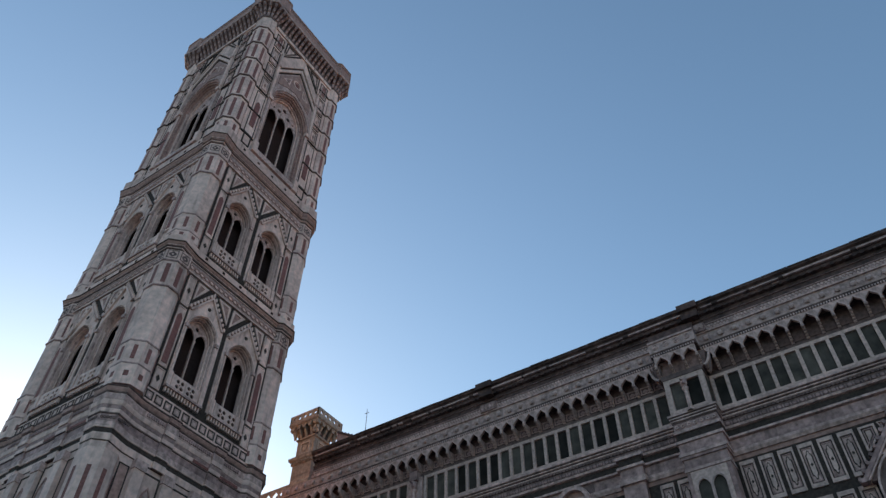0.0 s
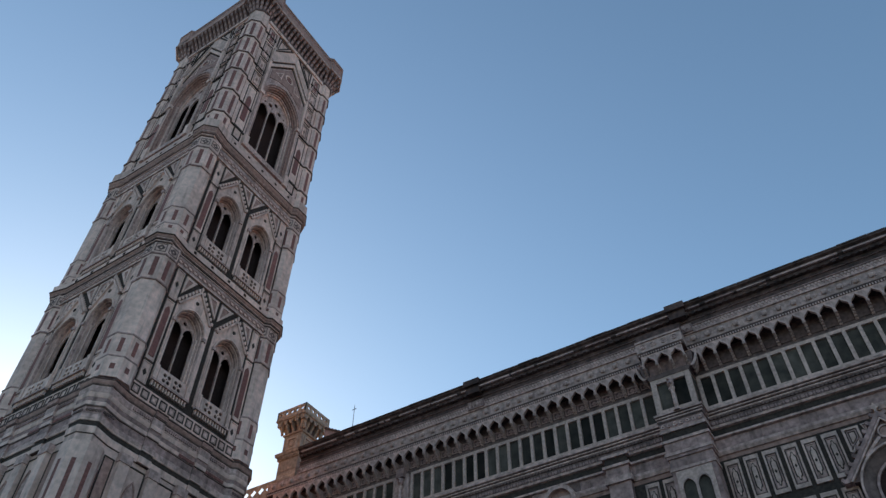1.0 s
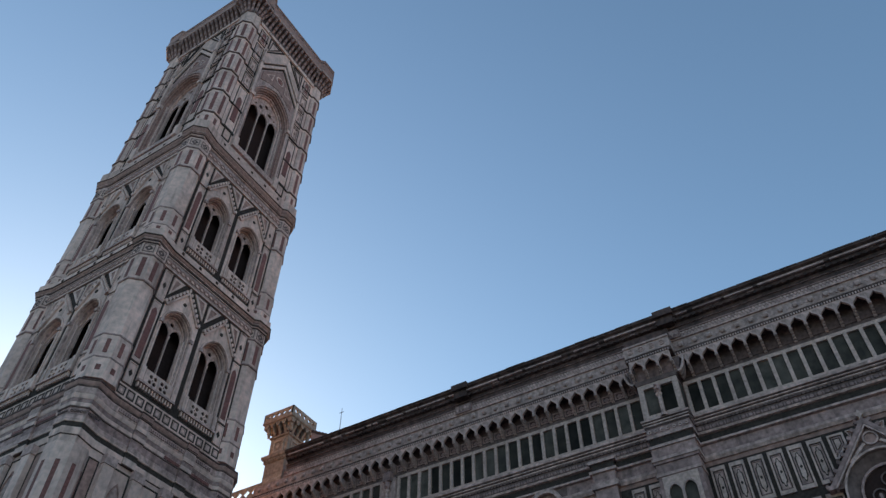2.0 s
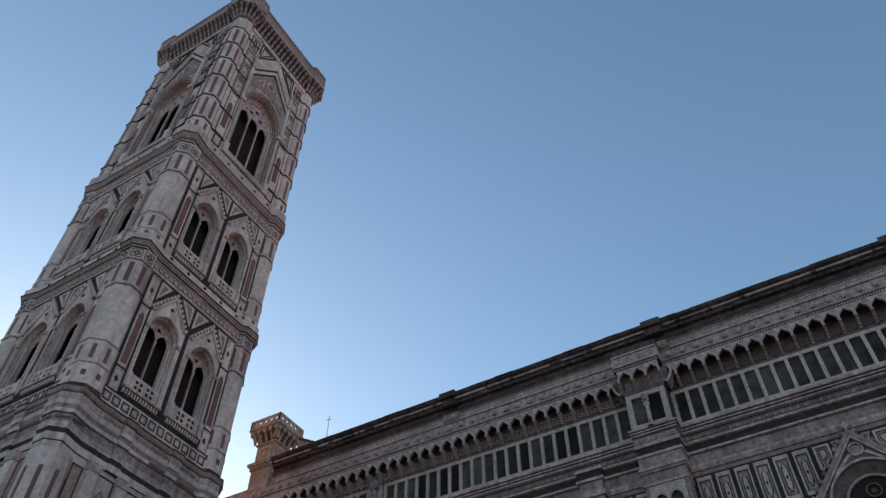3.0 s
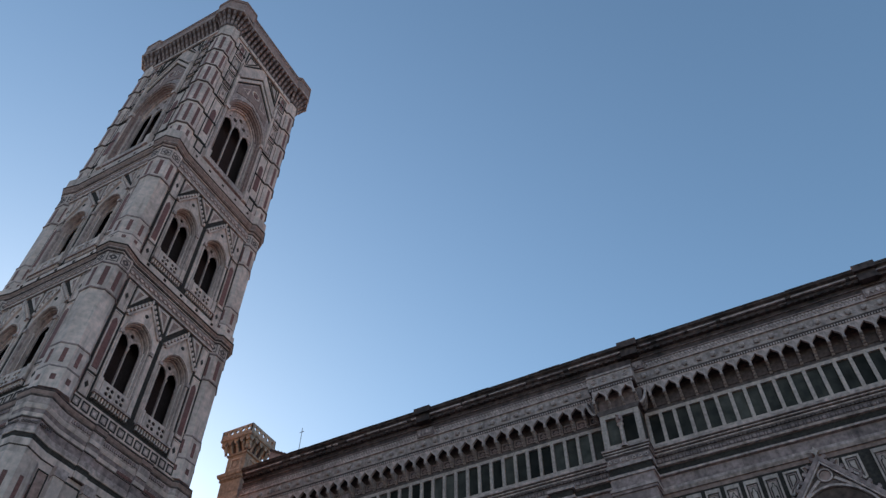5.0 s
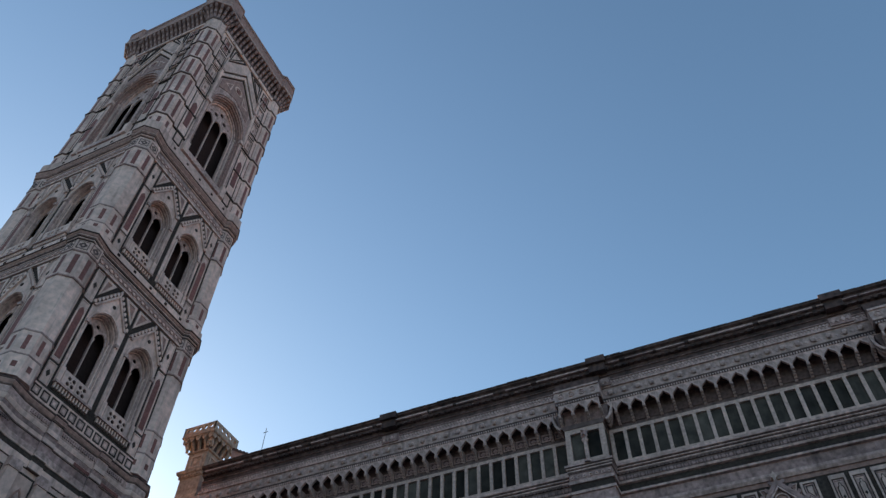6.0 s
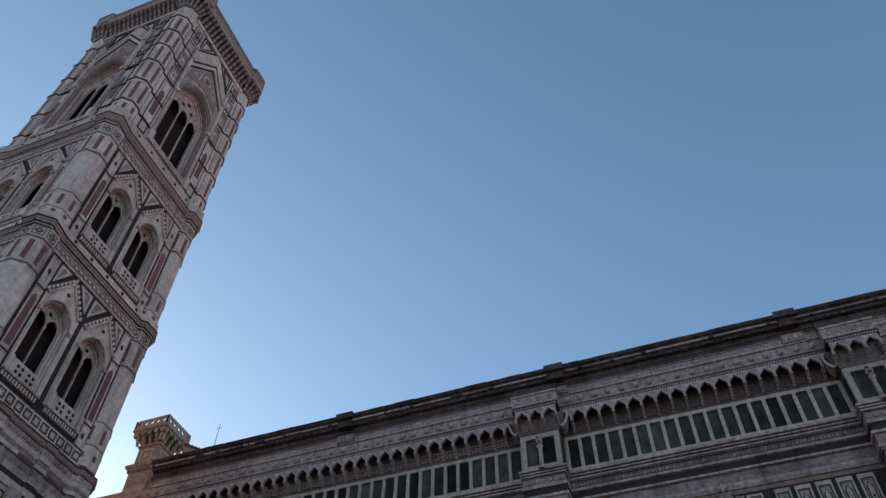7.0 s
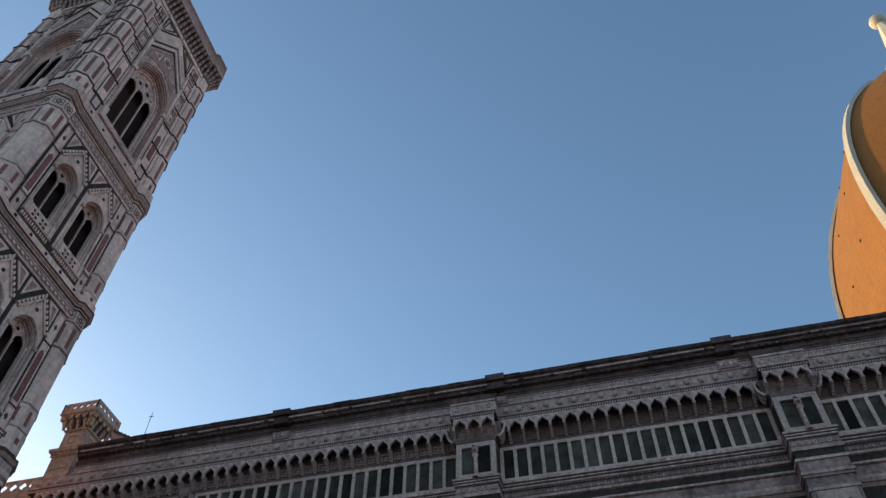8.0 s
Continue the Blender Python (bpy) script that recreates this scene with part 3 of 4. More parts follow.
CORB = corbel_mesh(0.92, 1.6, 0.27, GREY)
for m in TURNS:
    for i in range(15):
        put("corbel", CORB, tower, m @ Matrix.Translation((F + 0.02, -3.92 + i * 0.56, 78.26)))
for sx, sy, k in ((1, 1, 0), (-1, 1, 1), (-1, -1, 2), (1, -1, 3)):
    for i in range(9):
        a = k * math.pi / 2 + math.pi / 4 + (i - 4) * 0.335
        a0 = round(a / (math.pi / 4)) * math.pi / 4
        rad = R3 / math.cos(a - a0)
        put("corbel", CORB, tower, Matrix.Translation((sx * H + rad * math.cos(a), sy * H + rad * math.sin(a), 78.26)) @ Matrix.Rotation(a, 4, "Z"))

# ---------------------------------------------------------------- cathedral flank
W = 17.2          # plane of the aisle wall
X0, X1 = -2.2, 64.0
E0 = 0.9          # where the eaves begin, beside the turret
cathedral = tagged(new("cathedral"), "long cathedral flank of grimy marble with a tiled dome", "church")


def flank(u, z, n):
    return (u, W - n, z)


def cplate(name, outline, n0, n1, material, holes=(), parent=None, label=""):
    bm = bmesh.new()
    plate(bm, flank, outline, n0, n1, holes)
    return part(name, bm, material, parent or cathedral, label)


def run(name, profile, material, x0=X0, x1=X1, label=""):
    """A straight moulding along the wall: a profile of (n, z) drawn out from x0 to x1."""
    bm = bmesh.new()
    plate(bm, lambda n, z, x: (x, W - n, z), profile, x0, x1)
    return part(name, bm, material, cathedral, label)


def row(name, x0, x1, step, shapes, material, kind="stuff"):
    """A band of small carvings, too fine to tell apart: shapes(x) gives (outline, n0, n1) for each step."""
    bm = bmesh.new()
    x = x0
    while x < x1:
        for outline, n0, n1 in shapes(x):
            plate(bm, flank, outline, n0, n1)
        x += step
    tagged(part(name, bm, material, cathedral), kind=kind)


# body: wall, roof and the mass behind
bm = bmesh.new()
box(bm, -2.2, X1, W, W + 1.2, 0, 32.6)
part("wall", bm, GREY, cathedral)
bm = bmesh.new()
plate(bm, lambda y, z, x: (x, y, z), [(16.4, 33.2), (28.0, 37.0), (40, 39.0), (52.0, 37.0), (64, 33.2), (64, 32.6), (16.4, 32.9)], E0, X1)
part("roof", bm, TILE, cathedral)
bm = bmesh.new()
box(bm, E0, X1, W + 1.2, 63.9, 0, 32.6)
part("nave_body", bm, GREY, cathedral)

PIERS = (29.05, 47.1)
STEP = 0.835
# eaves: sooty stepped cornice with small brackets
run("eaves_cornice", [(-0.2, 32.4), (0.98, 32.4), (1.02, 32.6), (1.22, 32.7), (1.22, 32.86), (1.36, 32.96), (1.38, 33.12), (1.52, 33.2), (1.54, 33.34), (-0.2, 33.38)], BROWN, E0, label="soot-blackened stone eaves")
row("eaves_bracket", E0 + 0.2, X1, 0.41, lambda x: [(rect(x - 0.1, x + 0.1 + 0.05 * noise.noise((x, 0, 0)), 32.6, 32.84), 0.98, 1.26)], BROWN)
rnd = random.Random(5)
x = E0 + 0.3
while x < X1 - 3:          # lichen-pale lengths of the upper moulding
    w = rnd.choice((0.4, 0.8, 1.5, 2.4, 3.6)) * rnd.uniform(0.8, 1.2)
    cplate("eaves_moulding", rect(x, x + w, 32.9, 32.98 + rnd.uniform(0.0, 0.05)), 1.2, 1.42, (LIME, PALE, PALE, GREY)[rnd.randrange(4)])
    x += w + rnd.uniform(0.1, 0.9)
x = E0 + 0.2
while x < X1 - 1:          # worn pale spots on the lower edge
    w = rnd.uniform(0.12, 0.55)
    z = 32.62 + rnd.uniform(0.0, 0.2)
    cplate("worn_edge", rect(x, x + w, z, z + rnd.uniform(0.04, 0.09)), 1.0, 1.255 + rnd.uniform(0.0, 0.02), (GREY, SOOT_SHADE, SOOT_SHADE)[rnd.randrange(3)])
    x += w + rnd.uniform(0.1, 1.1)
x = E0
while x < X1:              # uneven slabs along the edge of the roof
    w = rnd.uniform(0.7, 1.7)
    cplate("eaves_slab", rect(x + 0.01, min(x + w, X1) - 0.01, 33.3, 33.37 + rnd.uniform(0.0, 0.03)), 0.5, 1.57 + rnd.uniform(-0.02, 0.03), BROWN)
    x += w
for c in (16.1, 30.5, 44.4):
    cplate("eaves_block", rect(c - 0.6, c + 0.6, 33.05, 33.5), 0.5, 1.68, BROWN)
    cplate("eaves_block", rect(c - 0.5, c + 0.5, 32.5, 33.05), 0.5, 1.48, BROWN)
    cplate("frieze_block", rect(c - 0.6, c + 0.6, 31.55, 32.12), 0.3, 1.08, GREY)
    for i in range(4):
        cplate("block_carving", diamond(c - 0.42 + i * 0.28, 31.84, 0.12, 0.2), 1.08, 1.14, PALE)
# pierced band
run("pierced_band", [(0, 31.5), (0.86, 31.5), (0.86, 32.42), (0, 32.42)], GREY, E0 - 0.15)
row("band_carving", E0, X1 - 0.2, 0.2, lambda x: [(diamond(x, 31.88, 0.085, 0.11), 0.86, 0.91 + 0.03 * noise.noise((x * 3, 1, 0))), (diamond(x + 0.1, 31.7, 0.085, 0.12), 0.86, 0.91 + 0.03 * noise.noise((x * 3, 5, 0)))], LIME)
run("fillet", [(0.7, 32.38), (0.98, 32.38), (0.98, 32.47), (0.7, 32.47)], GREY, E0 - 0.15)
run("fillet", [(0.7, 32.0), (0.93, 32.0), (0.93, 32.07), (0.7, 32.07)], GREY, E0 - 0.15)
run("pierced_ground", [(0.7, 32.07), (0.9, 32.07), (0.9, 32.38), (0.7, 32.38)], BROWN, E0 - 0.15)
run("fillet", [(0.7, 31.46), (0.98, 31.46), (0.98, 31.58), (0.7, 31.58)], PALE, E0 - 0.15)
# frieze with carved heads and bosses
run("frieze", [(0, 30.74), (0.82, 30.74), (0.88, 31.46), (0, 31.46)], LIME)
row("frieze_leaf", X0 + 0.2, X1 - 0.2, 0.27, lambda x: [(diamond(x, 31.1 + 0.06 * noise.noise((x, 7, 0)), 0.1, 0.17), 0.82, 0.87 + 0.025 * noise.noise((x * 2, 3, 0)))], LIME)
boss = bmesh.new()
bmesh.ops.create_icosphere(boss, subdivisions=2, radius=0.18)
for v in boss.verts:
    v.co += v.co.normalized() * 0.06 * noise.noise(v.co * 9)
    v.co.y *= 0.8
BOSS = mesh_of(boss, LIME, "boss")
x = X0 + 0.6
while x < X1:
    if not any(abs(x - c) < 1.4 for c in PIERS):
        put("boss", BOSS, cathedral, pose(x, W - 0.88, 31.1, 0, 40 * noise.noise((x, 3, 1)), 0))
    x += STEP
# dentil line
run("dentil_bed", [(0, 30.46), (0.82, 30.46), (0.86, 30.75), (0, 30.75)], BROWN)
row("dentil", X0 + 0.1, X1, 0.15, lambda x: [(rect(x, x + 0.075, 30.48, 30.6), 0.82, 0.9)], LIME)

# corbel table of pointed arches on slender consoles
AS, AT = 29.66, 30.34
half = [(-0.33, AS), (-0.355, AS + 0.12), (-0.34, AS + 0.27), (-0.28, AS + 0.38), (-0.19, AS + 0.46), (-0.09, AS + 0.55), (0.0, AT)]
curve = half + [(-u, z) for u, z in reversed(half[:-1])]
bm = bmesh.new()
plate(bm, flank, [(-STEP / 2, AS)] + curve + [(STEP / 2, AS), (STEP / 2, 30.48), (-STEP / 2, 30.48)], 0.66, 0.84)
ARCH = mesh_of(bm, PALE, "corbel_arch")
bm = bmesh.new()
plate(bm, lambda u, z, n: (n, W - u, z), [(0, 29.22), (0.1, 29.22), (0.84, 29.66), (0.87, 29.74), (0.87, 29.9), (0, 29.9)], -0.04, 0.04)
for q in range(5):               # a string of beads that steps outwards
    u, z = 0.14 + 0.155 * q, 29.2 + 0.098 * q
    plate(bm, lambda u, z, n: (n, W - u, z), [(u - 0.05, z), (u + 0.03, z - 0.02), (u + 0.1, z + 0.03), (u + 0.09, z + 0.07), (u, z + 0.08)], -0.085, 0.085)
CONSOLE = mesh_of(bm, LIME, "console")
bm = bmesh.new()
plate(bm, flank, rect(-0.3, 0.3, 29.3, 29.84), 0.0, 0.1, [rect(-0.21, 0.21, 29.38, 29.74)])
plate(bm, flank, [(0.15 * (1 + 0.22 * math.cos(4 * a)) * math.cos(a), 29.56 + 0.14 * (1 + 0.22 * math.cos(4 * a)) * math.sin(a)) for a in [i * math.pi / 8 for i in range(16)]], 0.0, 0.06)
CARVING = mesh_of(bm, GREY, "carved_panel")
# plain panels, darkened for the shade they lie in under the arches
bm = bmesh.new()
plate(bm, flank, rect(-0.3, 0.3, 29.3, 29.84), 0.0, 0.07)
PLAIN = mesh_of(bm, SOOT_SHADE, "plain_panel")
# dark skin that paints the arches' shade on the recess wall
run("niche_wall", [(0, 29.27), (0.02, 29.27), (0.02, 30.47), (0, 30.47)], SOOT_SHADE)
n_left = int((30.62 - X0) / STEP)
for i in range(int((X1 - X0) / STEP) - 1):
    x = 30.62 + STEP * (i - n_left + 1)
    if any(abs(x - c) < 1.3 for c in PIERS):
        continue
    ob = put("corbel_arch", ARCH, cathedral, Matrix.Translation((x, 0, 0)))
    put("console", CONSOLE, ob, Matrix.Translation((STEP / 2, 0, 0)))
    put("carved_panel", CARVING, ob) if x < 29 else put("plain_panel", PLAIN, ob)
run("wall_band", [(0, 28.98), (0.1, 28.98), (0.1, 29.22), (0.16, 29.27), (0, 29.27)], SOOT_SHADE)


# long strips of dark polished panels in white frames
def strip(x0, x1, count):
    z0, z1 = 26.58, 28.98
    step = (x1 - x0 - 0.2) / count
    holes = [rect(x0 + 0.2 + i * step, x0 + (i + 1) * step, z0 + 0.25, z1 - 0.22) for i in range(count)]
    fr = cplate("panel_frame", rect(x0, x1, z0, z1), 0.0, 0.16, FRAME, holes, label="white marble frame of the dark panels")
    for h in holes:
        bm = bmesh.new()
        plate(bm, flank, h, 0.0, 0.03)
        part("pane", bm, SERP, fr, "dark green polished marble")


strip(30.3, 45.85, 19)
strip(10.4, 27.8, 21)
strip(-2.0, 9.2, 13)
strip(48.3, 63.5, 18)

# mouldings under the strips
for z0, z1, n, mm in ((25.94, 26.08, 0.14, BROWN), (26.08, 26.17, 0.2, PALE), (26.17, 26.25, 0.15, BROWN), (26.25, 26.33, 0.27, PALE), (26.33, 26.41, 0.2, BROWN), (26.41, 26.58, 0.34, PALE)):
    run("sill_moulding", [(0, z0), (n - 0.03, z0), (n, z0 + 0.03), (n, z1), (0, z1)], mm)
row("scallop", X0 + 0.1, X1, 0.22, lambda x: [(circle(x, 26.02, 0.08, 8), 0.12, 0.17)], SOOT_SHADE)
run("relief_frieze", [(0, 25.5), (0.09, 25.5), (0.09, 25.94), (0, 25.94)], SOOT_SHADE)
row("frieze_carving", X0 + 0.3, X1, 0.4, lambda x: [(circle(x, 25.72, 0.11, 6), 0.09, 0.13), (diamond(x + 0.2, 25.72, 0.05, 0.13), 0.09, 0.12)], GREY)
run("string_course", [(0, 25.3), (0.22, 25.34), (0.26, 25.46), (0, 25.52)], PALE)
run("green_band", [(0, 24.85), (0.07, 24.85), (0.07, 25.3), (0, 25.3)], GREEN)
run("string_course", [(0, 24.68), (0.26, 24.72), (0.26, 24.84), (0.1, 24.88), (0, 24.88)], PALE)
rnd = random.Random(11)
x = X0
while x < X1 - 0.2:        # course of rose and grey blocks
    w = rnd.uniform(0.6, 1.3)
    x2 = min(x + w, X1)
    cplate("block", rect(x + 0.004, x2 - 0.004, 24.1, 24.67), 0.0, 0.09 + rnd.uniform(0, 0.02), (SOOT_SHADE, GREY, GREY, GREY, GREY, GREY, GREY)[rnd.randrange(7)])
    x = x2
run("string_course", [(0, 23.72), (0.14, 23.72), (0.22, 23.9), (0.22, 24.05), (0, 24.1)], PALE)
run("wall_band", [(0, 23.47), (0.06, 23.47), (0.06, 23.72), (0, 23.72)], ROSE)
run("panel_ground", [(0, 12.0), (0.03, 12.0), (0.03, 23.47), (0, 23.47)], GREEN)
run("lower_band", [(0, 11.4), (0.3, 11.4), (0.3, 12.0), (0, 12.0)], PALE)
run("plinth", [(0, 0), (0.6, 0), (0.6, 1.6), (0.35, 1.9), (0, 2.0)], PALE)


def inlaid(x, w, z0, z1):
    """A tall white panel with a dark outline and a cusped inlay with a small flower."""
    o, a = rect(x, x + w, z0, z1), rect(x + 0.09, x + w - 0.09, z0 + 0.22, z1 - 0.22)
    p = cplate("panel", o, 0.0, 0.13, FRAME, [a], label="white marble panel with dark inlaid outline")
    b = inset(a, 0.055)
    cplate("inlay", a, 0.0, 0.06, GREEN, [b], p)
    d = inset(b, 0.05)
    cplate("inlay", b, 0.0, 0.09, GREY, [d], p)
    c, lo, hi = x + w / 2, d[0][1], d[2][1]
    hx = (d[1][0] - d[0][0]) / 2 - 0.02
    curl = [(hx, 0.42), (hx * 0.92, 0.32), (hx * 0.45, 0.26), (hx * 0.36, 0.14), (0.0, 0.07)]
    lz = [(c + u, lo + v) for u, v in reversed(curl)] + [(c + u, hi - v) for u, v in curl]
    lz += [(c - u, hi - v) for u, v in reversed(curl[:-1])] + [(c - u, lo + v) for u, v in curl[:-1]]
    inner = [(c + (u - c) * 0.68, (lo + hi) / 2 + (z - (lo + hi) / 2) * 0.915) for u, z in lz]
    cplate("inlay", d, 0.0, 0.05, PALE, (), p)
    cplate("inlay", lz, 0.05, 0.075, GREEN, (), p)
    cplate("inlay", inner, 0.075, 0.09, FRAME, (), p)
    cplate("flower", diamond(c, (lo + hi) / 2, 0.075, 0.11), 0.09, 0.1, GREEN, (), p)


for base, count in ((30.42, 6), (40.55, 5), (26.05, 2)):
    for i in range(count):
        inlaid(base + i * 0.985, 0.76, 20.9, 23.32)
        inlaid(base + i * 0.97, 0.78, 17.9, 20.4)
for i in range(9):
    inlaid(10.6 + i * 1.05, 0.85, 20.95, 23.32)

# pilaster strip and hooded arch of the farther bay
cplate("pilaster", rect(24.1, 25.4, 0, 24.95), 0.0, 0.42, GREY)
for z0, z1, d, mm in ((23.72, 24.06, 0.14, PALE), (24.1, 24.67, 0.03, GREY), (24.68, 24.84, 0.16, PALE), (24.86, 25.28, 0.02, GREEN), (25.3, 25.48, 0.16, PALE)):
    cplate("pilaster_course", rect(24.1 - d, 25.4 + d, z0, z1), 0.0, 0.42 + d, mm)
bm = bmesh.new()
plate(bm, flank, hoop(21.0, 1.05, 0.8, 20, 23.7, 1.05, 0.8), 0.0, 0.4)
part("hood_arch", bm, PALE, cathedral)
cplate("arch_field", arch(21.0, 0.82, 20, 23.7, 0.82), 0.02, 0.12, ROSE)


# gabled window of the nearer bay
def gabled_window(c):
    z0, z1 = 20.3, 23.5
    sp = 19.75
    thing = cplate("window", arch(c, 1.3, 11.8, sp, 1.35), 0.03, 0.08, DARK, (), None, "tall traceried window under a crocketed gable")
    for wo, wi, n, mm in ((2.0, 1.9, 0.58, PALE), (1.38, 1.26, 0.2, GREY)):
        bm = bmesh.new()
        plate(bm, flank, hoop(c, wo, wi, 11.8, sp, wo * 1.04, wi * 1.04), 0.02, n)
        part("archivolt", bm, mm, thing)
    bm = bmesh.new()                                # smooth splayed reveal, the shade of its depth put into dark stone
    prev = None
    for wo, n in ((1.94, 0.54), (1.86, 0.48), (1.84, 0.42), (1.6, 0.26), (1.4, 0.13), (1.36, 0.04)):
        oo = arch(c, wo, 11.8, sp, wo * 1.04, 14)
        cur = [bm.verts.new(flank(u, z, n)) for u, z in oo[1:] + oo[:1]]
        if prev:
            for k in range(len(cur) - 1):
                bm.faces.new((prev[k], prev[k + 1], cur[k + 1], cur[k]))
        prev = cur
    part("reveal", bm, SOOT_SHADE, thing)
    for d in (0.0, 0.62, -0.62):
        z = sp + 0.62 - abs(d) * 1.1
        cplate("tracery_ring", circle(c + d, z, 0.36, 14), 0.08, 0.18, SOOT_SHADE, [circle(c + d, z, 0.29, 14)], thing)
        cplate("tracery_foil", circle(c + d, z, 0.13, 8), 0.08, 0.12, BROWN, (), thing)
    for d in (-0.62, 0.0, 0.62):
        cplate("mullion", rect(c + d - 0.06, c + d + 0.06, 11.8, sp + 0.05), 0.08, 0.18, GREY, (), thing)
    cplate("gable", [(c - 2.65, z0), (c - 2.38, z0), (c, z1 - 0.34), (c + 2.38, z0), (c + 2.65, z0), (c, z1)], 0.02, 0.6, GREY, (), thing)
    cplate("gable_moulding", [(c - 2.34, z0), (c - 2.24, z0), (c, z1 - 0.52), (c + 2.24, z0), (c + 2.34, z0), (c, z1 - 0.4)], 0.02, 0.64, PALE, (), thing)
    cplate("gable_field", [(c - 2.2, z0), (c - 1.96, z0), (c - 1.45, 21.2), (c - 0.7, 21.72), (c, 21.86), (c + 0.7, 21.72), (c + 1.45, 21.2), (c + 1.96, z0), (c + 2.2, z0), (c, z1 - 0.55)], 0.02, 0.46, SOOT_SHADE, [circle(c, 22.36, 0.26, 12)], thing)
    cplate("roundel", circle(c, 22.36, 0.36, 14), 0.46, 0.56, PALE, [circle(c, 22.36, 0.28, 14)], thing)
    cplate("disc", circle(c, 22.36, 0.25, 14), 0.02, 0.5, ROSE, (), thing)
    for sgn in (-1, 1):                             # pale mouldings that divide the field beside the roundel
        cplate("field_moulding", [(c + sgn * u, z) for u, z in ((0.3, 22.12), (0.42, 22.2), (1.3, 21.42), (1.22, 21.34))], 0.46, 0.54, PALE, (), thing)
    for sgn in (-1, 1):
        for i in range(9):
            a = (i + 0.4) / 9
            u, z = c + sgn * (2.6 * (1 - a) + 0.1), z0 + (z1 - z0) * a + 0.08
            cplate("crocket", [(u - sgn * 0.12, z - 0.1), (u + sgn * 0.07, z - 0.12), (u + sgn * 0.14, z - 0.01), (u + sgn * 0.1, z + 0.09), (u + sgn * 0.02, z + 0.12), (u - sgn * 0.03, z + 0.03), (u - sgn * 0.1, z + 0.02)], 0.2, 0.52, GREY, (), thing)
    cplate("finial", [(c - 0.06, z1 - 0.1), (c + 0.06, z1 - 0.1), (c + 0.06, z1 + 0.12), (c + 0.17, z1 + 0.2), (c, z1 + 0.5), (c - 0.17, z1 + 0.2), (c - 0.06, z1 + 0.12)], 0.2, 0.5, FRAME, (), thing)
    for sgn in (-1, 1):
        five = [(c + sgn * u, z) for u, z in ((1.04, 23.28), (1.82, 23.28), (1.82, 22.0), (1.66, 21.92), (1.04, 22.62))]
        t = cplate("cut_panel", five, 0.0, 0.13, FRAME, [inset(five, 0.11)])
        cplate("inlay", inset(five, 0.11), 0.0, 0.06, GREEN, [inset(five, 0.16)], t)
        cplate("inlay", inset(five, 0.16), 0.0, 0.09, GREY, [inset(five, 0.22)], t)
        cplate("inlay", inset(five, 0.22), 0.0, 0.05, GREEN, [inset(five, 0.27)], t)
        cplate("inlay", inset(five, 0.27), 0.0, 0.08, FRAME, (), t)
        tri = [(c + sgn * 0.52, 23.3), (c + sgn * 0.92, 23.3), (c + sgn * 0.78, 22.86)]
        t = cplate("triangle_panel", tri, 0.0, 0.12, FRAME, [inset(tri, 0.05)])
        cplate("inlay", inset(tri, 0.05), 0.0, 0.06, ROSE, (), t)


gabled_window(38.15)


